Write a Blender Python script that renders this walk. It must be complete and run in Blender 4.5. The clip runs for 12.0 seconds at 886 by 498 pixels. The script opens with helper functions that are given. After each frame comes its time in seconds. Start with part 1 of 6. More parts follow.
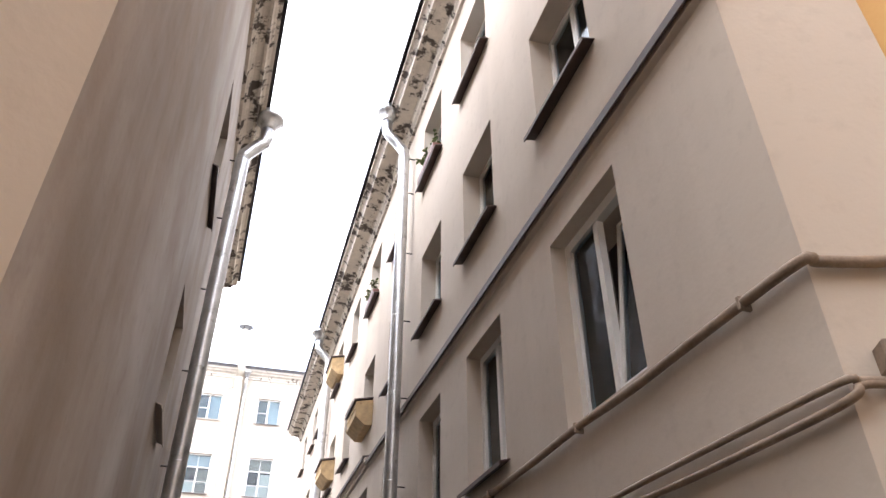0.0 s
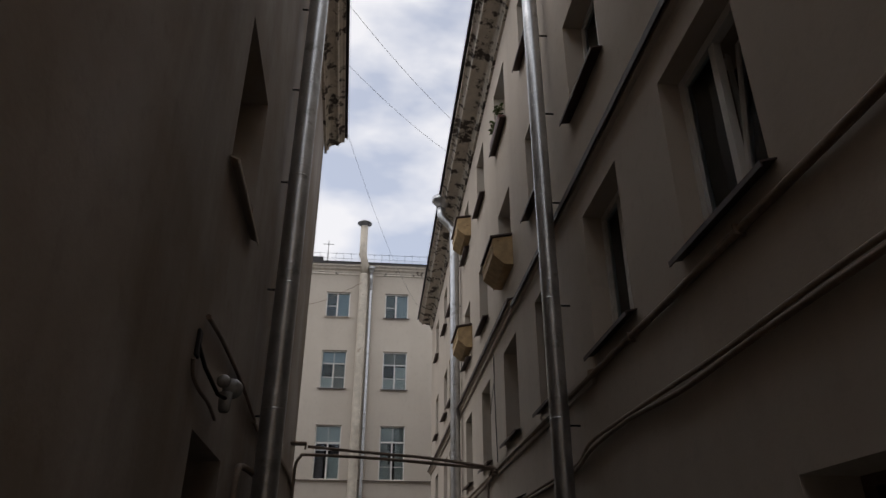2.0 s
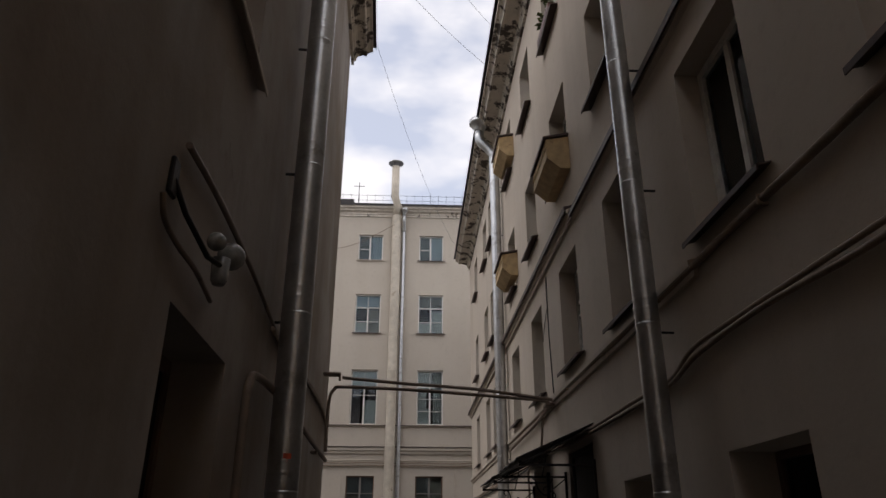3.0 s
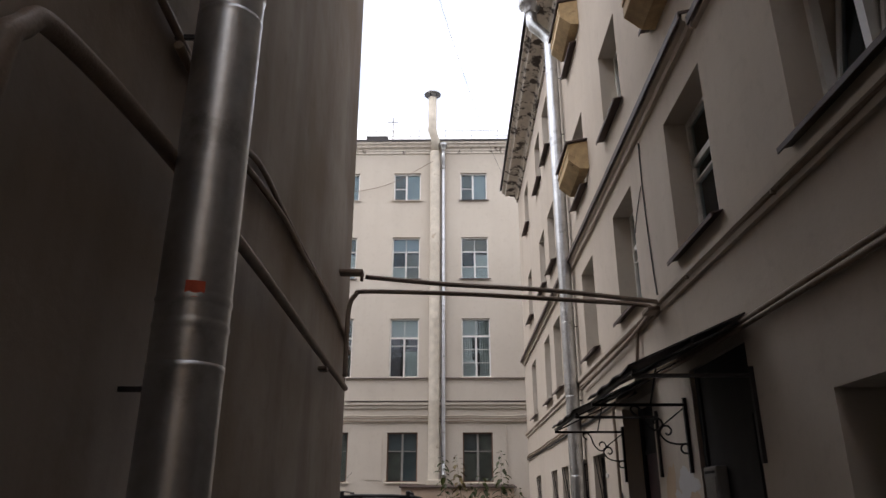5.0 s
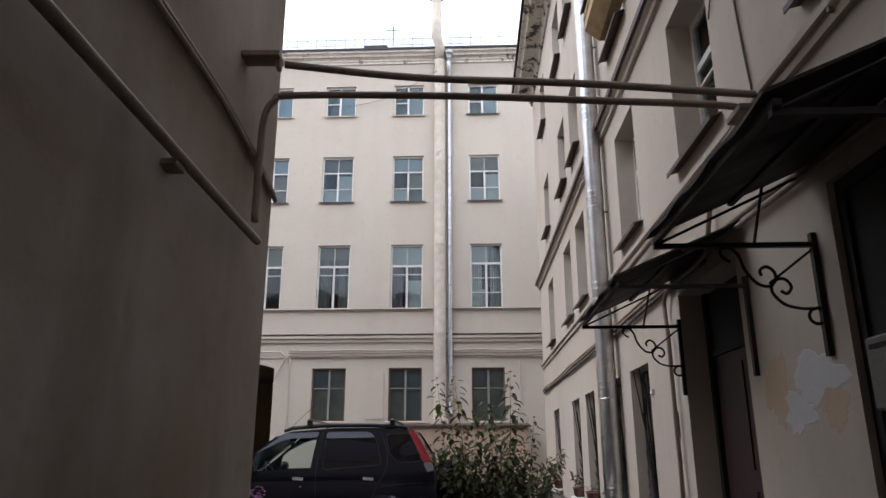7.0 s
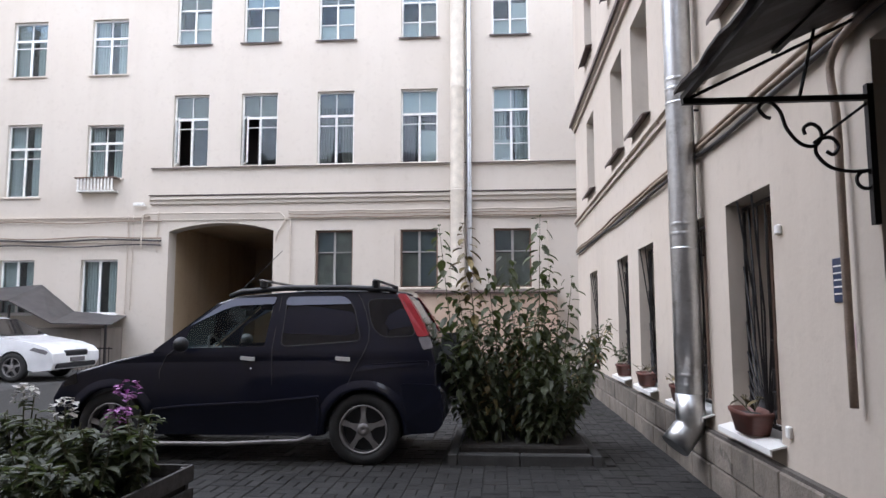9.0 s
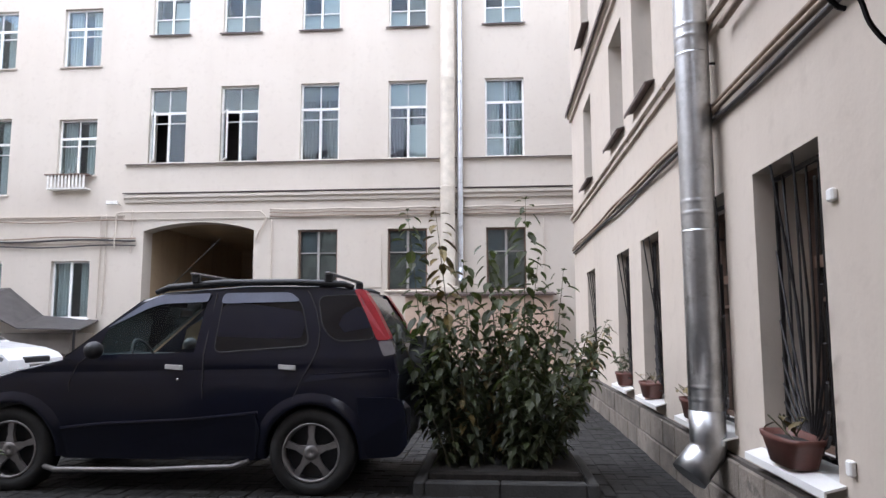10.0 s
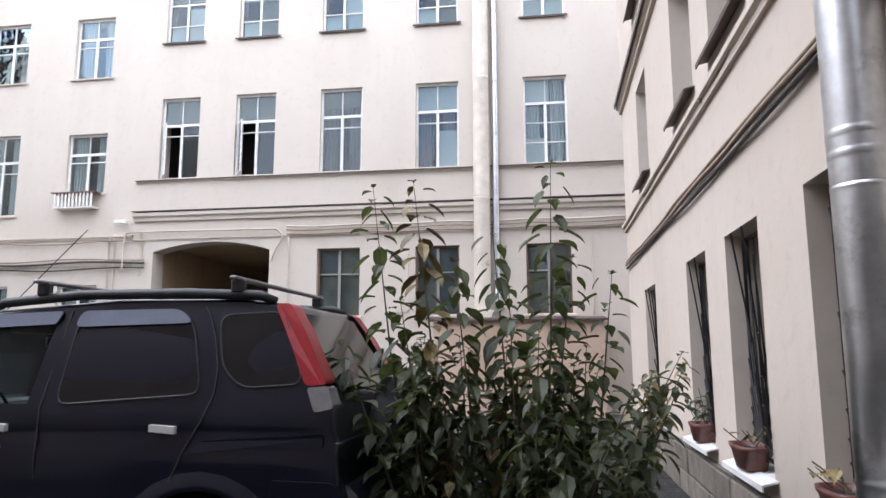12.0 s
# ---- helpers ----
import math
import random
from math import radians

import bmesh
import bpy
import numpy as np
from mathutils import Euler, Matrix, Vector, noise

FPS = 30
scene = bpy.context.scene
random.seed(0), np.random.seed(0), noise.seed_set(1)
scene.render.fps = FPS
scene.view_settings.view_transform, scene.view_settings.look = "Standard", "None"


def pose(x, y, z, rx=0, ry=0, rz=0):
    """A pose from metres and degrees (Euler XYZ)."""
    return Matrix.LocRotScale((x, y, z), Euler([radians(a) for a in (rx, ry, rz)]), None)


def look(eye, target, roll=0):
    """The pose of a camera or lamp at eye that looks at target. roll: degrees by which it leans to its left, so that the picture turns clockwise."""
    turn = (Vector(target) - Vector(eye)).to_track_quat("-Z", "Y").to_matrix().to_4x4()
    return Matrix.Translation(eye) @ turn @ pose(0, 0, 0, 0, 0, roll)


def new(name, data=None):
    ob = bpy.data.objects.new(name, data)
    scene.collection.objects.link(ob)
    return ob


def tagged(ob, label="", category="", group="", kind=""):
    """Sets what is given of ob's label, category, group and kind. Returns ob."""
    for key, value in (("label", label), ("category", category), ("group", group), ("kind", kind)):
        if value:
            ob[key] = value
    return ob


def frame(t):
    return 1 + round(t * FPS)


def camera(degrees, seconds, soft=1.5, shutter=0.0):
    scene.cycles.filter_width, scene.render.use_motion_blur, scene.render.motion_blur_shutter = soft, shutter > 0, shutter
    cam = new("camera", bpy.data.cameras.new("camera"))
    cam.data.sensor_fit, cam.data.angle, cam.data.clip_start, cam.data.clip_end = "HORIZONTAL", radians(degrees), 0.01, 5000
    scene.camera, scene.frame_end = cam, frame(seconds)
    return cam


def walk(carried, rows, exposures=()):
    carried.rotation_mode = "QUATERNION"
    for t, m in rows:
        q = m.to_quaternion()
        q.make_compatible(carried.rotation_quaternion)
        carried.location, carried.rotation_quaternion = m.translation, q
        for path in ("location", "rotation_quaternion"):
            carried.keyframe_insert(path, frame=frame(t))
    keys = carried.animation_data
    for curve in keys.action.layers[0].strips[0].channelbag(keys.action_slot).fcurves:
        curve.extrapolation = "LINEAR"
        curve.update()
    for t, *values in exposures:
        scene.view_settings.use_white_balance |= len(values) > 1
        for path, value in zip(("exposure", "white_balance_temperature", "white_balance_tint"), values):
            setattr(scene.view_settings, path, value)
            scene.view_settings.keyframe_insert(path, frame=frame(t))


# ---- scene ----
cam = camera(65.2, 12.0)
METRES, EYE, TILT, LEAN, TURN = 16.0, 1.80, 0.0, 0.0, -16.2
ROWS = [
    (0.0, 0.0, 0.0, 0.0, -0.05, 33.8, -0.07),
    (0.5, -0.0086, 0.0394, -0.0028, 1.75, 34.6, -0.1),
    (1.0, -0.0147, 0.0807, -0.0086, 4.77, 34.0, -0.02),
    (1.5, -0.0227, 0.1194, -0.0113, 8.59, 30.49, -0.06),
    (2.0, -0.034, 0.1622, -0.014, 10.77, 26.72, -0.11),
    (2.5, -0.046, 0.2032, -0.0144, 12.62, 24.24, -0.15),
    (3.0, -0.0637, 0.2466, -0.0157, 13.58, 22.94, -0.15),
    (3.2, -0.0727, 0.2628, -0.0197, 14.25, 22.58, -0.15),
    (4.8, -0.116, 0.4045, -0.023, 17.03, 20.58, -0.03),
    (5.0, -0.1184, 0.4208, -0.0204, 17.16, 20.32, -0.02),
    (5.5, -0.1258, 0.4632, -0.0216, 17.65, 19.83, -0.03),
    (6.0, -0.1306, 0.5078, -0.0242, 17.89, 19.38, 0.02),
    (6.5, -0.141, 0.5517, -0.0277, 18.4, 18.79, 0.02),
    (7.0, -0.1517, 0.5942, -0.0329, 18.53, 16.4, 0.06),
    (7.5, -0.1672, 0.6361, -0.0339, 19.25, 7.61, -0.14),
    (7.7, -0.1722, 0.6543, -0.0311, 19.43, 6.49, 0.0),
    (9.3, -0.1988, 0.785, -0.0302, 20.81, 5.83, 0.05),
    (9.5, -0.2015, 0.7962, -0.0326, 20.75, 5.84, 0.06),
    (10.0, -0.2025, 0.8355, -0.0329, 20.71, 6.32, 0.14),
    (10.5, -0.207, 0.8723, -0.0322, 21.02, 6.82, 0.13),
    (11.0, -0.2115, 0.9089, -0.0318, 21.49, 7.38, 0.11),
    (11.5, -0.2176, 0.9417, -0.0308, 22.36, 7.96, 0.18),
    (12.0, -0.2263, 0.9673, -0.0305, 24.92, 8.6, 0.14),
]
EXPOSURES = [(0.0, 1.1, 6150, 16), (0.5, 1.0, 6200, 15), (1.0, 0.74, 6150, 14), (1.5, -0.85, 6350, 14), (2.0, -1.6, 6350, 13), (2.5, -1.54, 6400, 14), (3.2, -1.3, 6500, 15), (4.8, -0.6, 6350, 15), (6.0, -0.57, 6200, 15), (6.5, -0.46, 6100, 15), (7.7, -0.18, 5850, 14), (9.3, 0.48, 5650, 15), (12.0, 0.54, 5700, 15)]
walk(cam, [(t, pose(0, 0, EYE, TILT, LEAN, TURN) @ pose(METRES * x, METRES * y, METRES * z, 90 + pitch, roll, yaw)) for t, x, y, z, yaw, pitch, roll in ROWS], EXPOSURES)

# ---- world, sun ----
world = bpy.data.worlds.new("world")
scene.world = world
world.use_nodes = True
wn, wl = world.node_tree.nodes, world.node_tree.links
wn.clear()
SUN_EL, SUN_ROT = radians(47), radians(257.5)
sky = wn.new("ShaderNodeTexSky")
sky.sky_type = "NISHITA"
sky.sun_disc = False
sky.sun_elevation, sky.sun_rotation = SUN_EL, SUN_ROT
tc = wn.new("ShaderNodeTexCoord")
mp = wn.new("ShaderNodeMapping")
mp.inputs["Scale"].default_value = (1.0, 1.0, 2.2)
cl = wn.new("ShaderNodeTexNoise")
cl.inputs["Scale"].default_value, cl.inputs["Detail"].default_value = 3.0, 9.0
ramp = wn.new("ShaderNodeValToRGB")
ramp.color_ramp.elements[0].position, ramp.color_ramp.elements[1].position = 0.35, 0.47
ramp.color_ramp.elements[0].color = (0.46, 0.46, 0.46, 1)
tint = wn.new("ShaderNodeMixRGB")
tint.inputs["Color2"].default_value = (21.0, 21.0, 21.0, 1)
bg = wn.new("ShaderNodeBackground")
bg.inputs["Strength"].default_value = 0.13
wo = wn.new("ShaderNodeOutputWorld")
wl.new(tc.outputs["Generated"], mp.inputs["Vector"])
wl.new(mp.outputs["Vector"], cl.inputs["Vector"])
wl.new(cl.outputs["Fac"], ramp.inputs["Fac"])
wl.new(ramp.outputs["Color"], tint.inputs["Fac"])
haze = wn.new("ShaderNodeVectorMath")
haze.operation = "MULTIPLY"
haze.inputs[1].default_value = (3.7, 3.75, 3.75)
wl.new(sky.outputs["Color"], haze.inputs[0])
wl.new(haze.outputs["Vector"], tint.inputs["Color1"])
wl.new(tint.outputs["Color"], bg.inputs["Color"])
wl.new(bg.outputs["Background"], wo.inputs["Surface"])
sun = new("sun", bpy.data.lights.new("sun", "SUN"))
sun.data.energy, sun.data.angle, sun.data.color = 1.3, radians(35), (1.0, 0.95, 0.88)
sun.matrix_world = look((0, 0, 40), (36.4, 8.1, 0))


# ---- materials ----
def node_mat(name):
    m = bpy.data.materials.new(name)
    m.use_nodes = True
    nt = m.node_tree
    return m, nt, nt.nodes["Principled BSDF"]


def mat(name, colour, rough=0.6, metal=0.0, var=0.12, scale=6.0, bump=0.15, fine=60.0, stain=None, stain_scale=1.2, stain_at=0.62, spread=0.0):
    """A surface with mottling at two sizes, fine relief and, if given, stains of another colour."""
    m, nt, b = node_mat(name)
    n, l = nt.nodes, nt.links
    tcn = n.new("ShaderNodeTexCoord")
    geo = n.new("ShaderNodeNewGeometry")
    a = n.new("ShaderNodeTexNoise")
    a.inputs["Scale"].default_value, a.inputs["Detail"].default_value = scale, 6
    c = n.new("ShaderNodeTexNoise")
    c.inputs["Scale"].default_value, c.inputs["Detail"].default_value = fine, 4
    l.new(geo.outputs["Position"], a.inputs["Vector"])
    l.new(geo.outputs["Position"], c.inputs["Vector"])
    r = n.new("ShaderNodeMapRange")
    r.inputs["From Min"].default_value, r.inputs["From Max"].default_value = 0.3, 0.7
    r.inputs["To Min"].default_value, r.inputs["To Max"].default_value = 1 - var, 1 + var
    l.new(a.outputs["Fac"], r.inputs["Value"])
    r2 = n.new("ShaderNodeMapRange")
    r2.inputs["From Min"].default_value, r2.inputs["From Max"].default_value = 0.3, 0.7
    r2.inputs["To Min"].default_value, r2.inputs["To Max"].default_value = 1 - var * 0.5, 1 + var * 0.5
    l.new(c.outputs["Fac"], r2.inputs["Value"])
    mul = n.new("ShaderNodeMath")
    mul.operation = "MULTIPLY"
    l.new(r.outputs["Result"], mul.inputs[0])
    l.new(r2.outputs["Result"], mul.inputs[1])
    last = mul.outputs["Value"]
    if spread:
        oi = n.new("ShaderNodeObjectInfo")
        r3 = n.new("ShaderNodeMapRange")
        r3.inputs["To Min"].default_value, r3.inputs["To Max"].default_value = 1 - spread, 1 + spread
        add = n.new("ShaderNodeMath")
        add.operation = "ADD"
        l.new(oi.outputs["Random"], add.inputs[0])
        l.new(geo.outputs["Random Per Island"], add.inputs[1])
        fr = n.new("ShaderNodeMath")
        fr.operation = "FRACT"
        l.new(add.outputs["Value"], fr.inputs[0])
        l.new(fr.outputs["Value"], r3.inputs["Value"])
        mul2 = n.new("ShaderNodeMath")
        mul2.operation = "MULTIPLY"
        l.new(last, mul2.inputs[0])
        l.new(r3.outputs["Result"], mul2.inputs[1])
        last = mul2.outputs["Value"]
    vm = n.new("ShaderNodeVectorMath")
    vm.operation = "SCALE"
    vm.inputs[0].default_value = colour
    l.new(last, vm.inputs["Scale"])
    out = vm.outputs["Vector"]
    if stain:
        s = n.new("ShaderNodeTexNoise")
        s.inputs["Scale"].default_value, s.inputs["Detail"].default_value = stain_scale, 9
        s.inputs["Roughness"].default_value = 0.65
        l.new(geo.outputs["Position"], s.inputs["Vector"])
        sr = n.new("ShaderNodeMapRange")
        sr.inputs["From Min"].default_value, sr.inputs["From Max"].default_value = stain_at, stain_at + 0.06
        l.new(s.outputs["Fac"], sr.inputs["Value"])
        mx = n.new("ShaderNodeMixRGB")
        mx.inputs["Color2"].default_value = (*stain, 1)
        l.new(sr.outputs["Result"], mx.inputs["Fac"])
        l.new(out, mx.inputs["Color1"])
        out = mx.outputs["Color"]
    l.new(out, b.inputs["Base Color"])
    b.inputs["Roughness"].default_value, b.inputs["Metallic"].default_value = rough, metal
    if bump:
        bp = n.new("ShaderNodeBump")
        bp.inputs["Strength"].default_value, bp.inputs["Distance"].default_value = bump, 0.01
        l.new(c.outputs["Fac"], bp.inputs["Height"])
        l.new(bp.outputs["Normal"], b.inputs["Normal"])
    return m


def plaster(name, colour, dirt, patch, streak=0.35, cloud=0.55):
    """Painted render: broad clouds, run-off streaks, repainted patches, hairline relief."""
    m, nt, b = node_mat(name)
    n, l = nt.nodes, nt.links
    geo = n.new("ShaderNodeNewGeometry")

    def noise_of(scale, detail, stretch=None, rough=0.55):
        t = n.new("ShaderNodeTexNoise")
        t.inputs["Scale"].default_value, t.inputs["Detail"].default_value = scale, detail
        t.inputs["Roughness"].default_value = rough
        if stretch:
            mpn = n.new("ShaderNodeMapping")
            mpn.inputs["Scale"].default_value = stretch
            l.new(geo.outputs["Position"], mpn.inputs["Vector"])
            l.new(mpn.outputs["Vector"], t.inputs["Vector"])
        else:
            l.new(geo.outputs["Position"], t.inputs["Vector"])
        return t.outputs["Fac"]

    def ranged(src, a, c, lo, hi):
        r = n.new("ShaderNodeMapRange")
        for k, v in (("From Min", a), ("From Max", c), ("To Min", lo), ("To Max", hi)):
            r.inputs[k].default_value = v
        l.new(src, r.inputs["Value"])
        return r.outputs["Result"]

    def mixed(fac, c1, c2):
        x = n.new("ShaderNodeMixRGB")
        l.new(fac, x.inputs["Fac"])
        for key, c in (("Color1", c1), ("Color2", c2)):
            if isinstance(c, tuple):
                x.inputs[key].default_value = (*c, 1)
            else:
                l.new(c, x.inputs[key])
        return x.outputs["Color"]

    base = mixed(ranged(noise_of(0.7, 5), 0.35, 0.68, 0, cloud), colour, patch)
    base = mixed(ranged(noise_of(1.0, 6, (1.1, 1.1, 0.13), 0.6), 0.48, 0.8, 0, streak), base, dirt)
    base = mixed(ranged(noise_of(7.0, 8), 0.55, 0.8, 0, 0.28), base, dirt)
    l.new(base, b.inputs["Base Color"])
    b.inputs["Roughness"].default_value = 0.88
    b.inputs["Specular IOR Level"].default_value = 0.25
    bp = n.new("ShaderNodeBump")
    bp.inputs["Strength"].default_value, bp.inputs["Distance"].default_value = 0.16, 0.008
    l.new(noise_of(38, 8), bp.inputs["Height"])
    bp2 = n.new("ShaderNodeBump")
    bp2.inputs["Strength"].default_value, bp2.inputs["Distance"].default_value = 0.14, 0.05
    l.new(noise_of(2.6, 4), bp2.inputs["Height"])
    l.new(bp2.outputs["Normal"], bp.inputs["Normal"])
    l.new(bp.outputs["Normal"], b.inputs["Normal"])
    return m


def glass_mat(name, tint_col=(0.75, 0.8, 0.8), see=1.0):
    """A window pane: clear to the room behind, with a mirror gloss."""
    m = bpy.data.materials.new(name)
    m.use_nodes = True
    n, l = m.node_tree.nodes, m.node_tree.links
    n.clear()
    tr = n.new("ShaderNodeBsdfTransparent")
    tr.inputs["Color"].default_value = (*tint_col, 1)
    gl = n.new("ShaderNodeBsdfGlossy")
    gl.inputs["Roughness"].default_value = 0.02
    gl.inputs["Color"].default_value = (0.9, 0.95, 1, 1)
    fr = n.new("ShaderNodeFresnel")
    fr.inputs["IOR"].default_value = 1.4
    wav = n.new("ShaderNodeTexNoise")
    wav.inputs["Scale"].default_value = 1.7
    geo = n.new("ShaderNodeNewGeometry")
    l.new(geo.outputs["Position"], wav.inputs["Vector"])
    bp = n.new("ShaderNodeBump")
    bp.inputs["Strength"].default_value, bp.inputs["Distance"].default_value = 0.35, 0.03
    l.new(wav.outputs["Fac"], bp.inputs["Height"])
    l.new(bp.outputs["Normal"], gl.inputs["Normal"])
    mx = n.new("ShaderNodeMixShader")
    o = n.new("ShaderNodeOutputMaterial")
    l.new(fr.outputs["Fac"], mx.inputs["Fac"])
    l.new(tr.outputs["BSDF"], mx.inputs[1])
    l.new(gl.outputs["BSDF"], mx.inputs[2])
    l.new(mx.outputs["Shader"], o.inputs["Surface"])
    return m


CREAM = plaster("cream_plaster", (0.55, 0.48, 0.40), (0.33, 0.28, 0.225), (0.60, 0.535, 0.46))
CREAM_FAR = plaster("pale_cream_plaster", (0.55, 0.49, 0.415), (0.40, 0.345, 0.28), (0.59, 0.535, 0.46), 0.25)
# dirty and streaked; its base is also darkened to carry the alley's shade
CREAM_DIRTY_DIM = plaster("dirty_dimmed_cream_plaster", (0.30, 0.244, 0.193), (0.17, 0.134, 0.105), (0.45, 0.414, 0.382), 0.7, 0.95)
OCHRE = plaster("ochre_plaster", (0.62, 0.36, 0.13), (0.40, 0.2, 0.08), (0.66, 0.42, 0.18))
TRIM = plaster("moulding_plaster", (0.53, 0.46, 0.38), (0.25, 0.21, 0.17), (0.58, 0.52, 0.45), 0.5)
EAVE = mat("peeling_eave_paint", (0.60, 0.54, 0.46), 0.85, 0, 0.12, 5, 0.4, 40, stain=(0.07, 0.055, 0.045), stain_scale=3.4, stain_at=0.51)
EAVE_FAR = mat("worn_eave_paint", (0.66, 0.6, 0.52), 0.85, 0, 0.1, 5, 0.4, 40, stain=(0.16, 0.13, 0.1), stain_scale=2.6, stain_at=0.6)
ROOFING = mat("dark_roof_metal", (0.05, 0.045, 0.045), 0.55, 0.3, 0.2, 4, 0.1)
ZINC = mat("galvanised_steel", (0.52, 0.53, 0.54), 0.35, 1.0, 0.14, 5, 0.05, 30, stain=(0.37, 0.37, 0.37), stain_scale=3, stain_at=0.58)
LEDGE = mat("brown_ledge_metal", (0.075, 0.05, 0.042), 0.6, 0.0, 0.2, 8, 0.1)
PVC = mat("white_window_plastic", (0.78, 0.77, 0.74), 0.35, 0, 0.04, 6, 0.0)
OLDWHITE = mat("old_white_window_paint", (0.72, 0.70, 0.65), 0.6, 0, 0.15, 12, 0.2, 90, stain=(0.25, 0.2, 0.15), stain_scale=9, stain_at=0.66)
BROWNWOOD = mat("brown_window_wood", (0.16, 0.10, 0.07), 0.55, 0, 0.2, 10, 0.2, 90)
IRON = mat("black_iron", (0.025, 0.022, 0.022), 0.55, 0.5, 0.3, 20, 0.2, 120)
RUSTPIPE = mat("painted_gas_pipe", (0.22, 0.165, 0.125), 0.55, 0, 0.15, 14, 0.2, 90, stain=(0.14, 0.09, 0.06), stain_scale=6, stain_at=0.62)
CABLE = mat("painted_cable", (0.27, 0.205, 0.15), 0.7, 0, 0.2, 12, 0.2, 80)
BLACKCABLE = mat("black_cable", (0.04, 0.035, 0.035), 0.6, 0, 0.2, 12, 0.1, 80)
# near-black colour stands in for the shade inside unlit rooms
DARKROOM = mat("room_shade_colour", (0.08, 0.07, 0.065), 0.9, 0, 0.2, 1.5, 0.0)
LACE = mat("white_curtain_cloth", (0.72, 0.72, 0.7), 0.9, 0, 0.1, 10, 0.2, 70)
GLASS = glass_mat("window_glass")
GREYBAR = mat("grey_window_bar_paint", (0.27, 0.255, 0.235), 0.6, 0, 0.15, 12, 0.1)
# pale blue panel colour that imitates sky reflected in a pane
SKYSHEEN = mat("pale_blue_sky_reflection", (0.52, 0.58, 0.64), 0.8, 0, 0.1, 3, 0)
GREYBLIND = mat("grey_insect_screen", (0.20, 0.21, 0.22), 0.85, 0, 0.1, 3, 0)
DUSTY = mat("dusty_grey_curtain", (0.30, 0.27, 0.235), 0.9, 0, 0.25, 3, 0.2)
MAUVE = mat("mauve_curtain_cloth", (0.30, 0.25, 0.27), 0.9, 0, 0.2, 8, 0.2)
STONE = mat("limestone_plinth", (0.165, 0.142, 0.116), 0.9, 0, 0.25, 5, 0.6, 45, stain=(0.115, 0.098, 0.08), stain_scale=4, stain_at=0.6, spread=0.2)
MORTAR = mat("grey_mortar", (0.10, 0.088, 0.077), 0.95, 0, 0.2, 8, 0.5, 60)
PAVER = mat("grey_paving_block", (0.028, 0.0272, 0.026), 0.7, 0, 0.22, 3, 0.5, 70, stain=(0.017, 0.0185, 0.014), stain_scale=1.4, stain_at=0.6, spread=0.22)
PAVER.node_tree.nodes["Principled BSDF"].inputs["Specular IOR Level"].default_value = 0.2
SANDJOINT = mat("dirty_joint_sand", (0.022, 0.021, 0.019), 0.95, 0, 0.3, 20, 0.4, 80)
ASPHALT = mat("courtyard_asphalt", (0.05, 0.048, 0.046), 0.9, 0, 0.25, 2, 0.6, 90)
KERBSTONE = mat("grey_kerb_stone", (0.045, 0.044, 0.042), 0.85, 0, 0.2, 6, 0.4, 60)


# ---- mesh helpers ----
def part(name, bm, material, parent=None, label="", matrix=None, smooth=False):
    """Links a bmesh as one mesh object, under parent if there is one."""
    me = bpy.data.meshes.new(name)
    if smooth:
        for f in bm.faces:
            f.smooth = len(f.verts) <= 4
    bm.to_mesh(me)
    bm.free()
    me.materials.append(material)
    ob = new(name, me)
    if parent:
        ob.parent = parent
    if matrix is not None:
        ob.matrix_basis = matrix
    if label:
        tagged(ob, label)
    return ob


def thing(name, matrix, label, category, group="", kind=""):
    e = new(name)
    e.empty_display_size = 0.1
    e.matrix_basis = matrix
    return tagged(e, label, category, group, kind)


def bm_boxes(*boxes, bevel=0.0):
    """Boxes given as (x0, y0, z0, x1, y1, z1) in one bmesh."""
    bm = bmesh.new()
    for x0, y0, z0, x1, y1, z1 in boxes:
        add_box(bm, x0, y0, z0, x1, y1, z1)
    if bevel:
        bmesh.ops.bevel(bm, geom=list(bm.edges), offset=bevel, segments=1, affect="EDGES", profile=0.5)
    return bm


def add_box(bm, x0, y0, z0, x1, y1, z1):
    v = [bm.verts.new(p) for p in ((x0, y0, z0), (x1, y0, z0), (x1, y1, z0), (x0, y1, z0), (x0, y0, z1), (x1, y0, z1), (x1, y1, z1), (x0, y1, z1))]
    for q in ((3, 2, 1, 0), (4, 5, 6, 7), (0, 1, 5, 4), (1, 2, 6, 5), (2, 3, 7, 6), (3, 0, 4, 7)):
        bm.faces.new([v[i] for i in q])


def add_tube(bm, pts, r, seg=10, caps=True):
    """Sweeps a ring of radius r (a number or one a point) along pts."""
    pts = [Vector(p) for p in pts]
    rad = r if isinstance(r, (list, tuple)) else [r] * len(pts)
    rings, side = [], None
    for i, p in enumerate(pts):
        d = (pts[min(i + 1, len(pts) - 1)] - pts[max(i - 1, 0)]).normalized()
        if side is None:
            side = d.orthogonal().normalized()
        side = (side - d * side.dot(d))
        side = side.normalized() if side.length > 1e-5 else d.orthogonal().normalized()
        up = d.cross(side)
        rings.append([bm.verts.new(p + rad[i] * (math.cos(k * math.tau / seg) * side + math.sin(k * math.tau / seg) * up)) for k in range(seg)])
    for a, b in zip(rings, rings[1:]):
        for k in range(seg):
            bm.faces.new((a[k], a[(k + 1) % seg], b[(k + 1) % seg], b[k]))
    if caps:
        bm.faces.new(rings[0][::-1])
        bm.faces.new(rings[-1])


def bm_tube(*tubes, seg=10):
    bm = bmesh.new()
    for pts, r in tubes:
        add_tube(bm, pts, r, seg)
    return bm


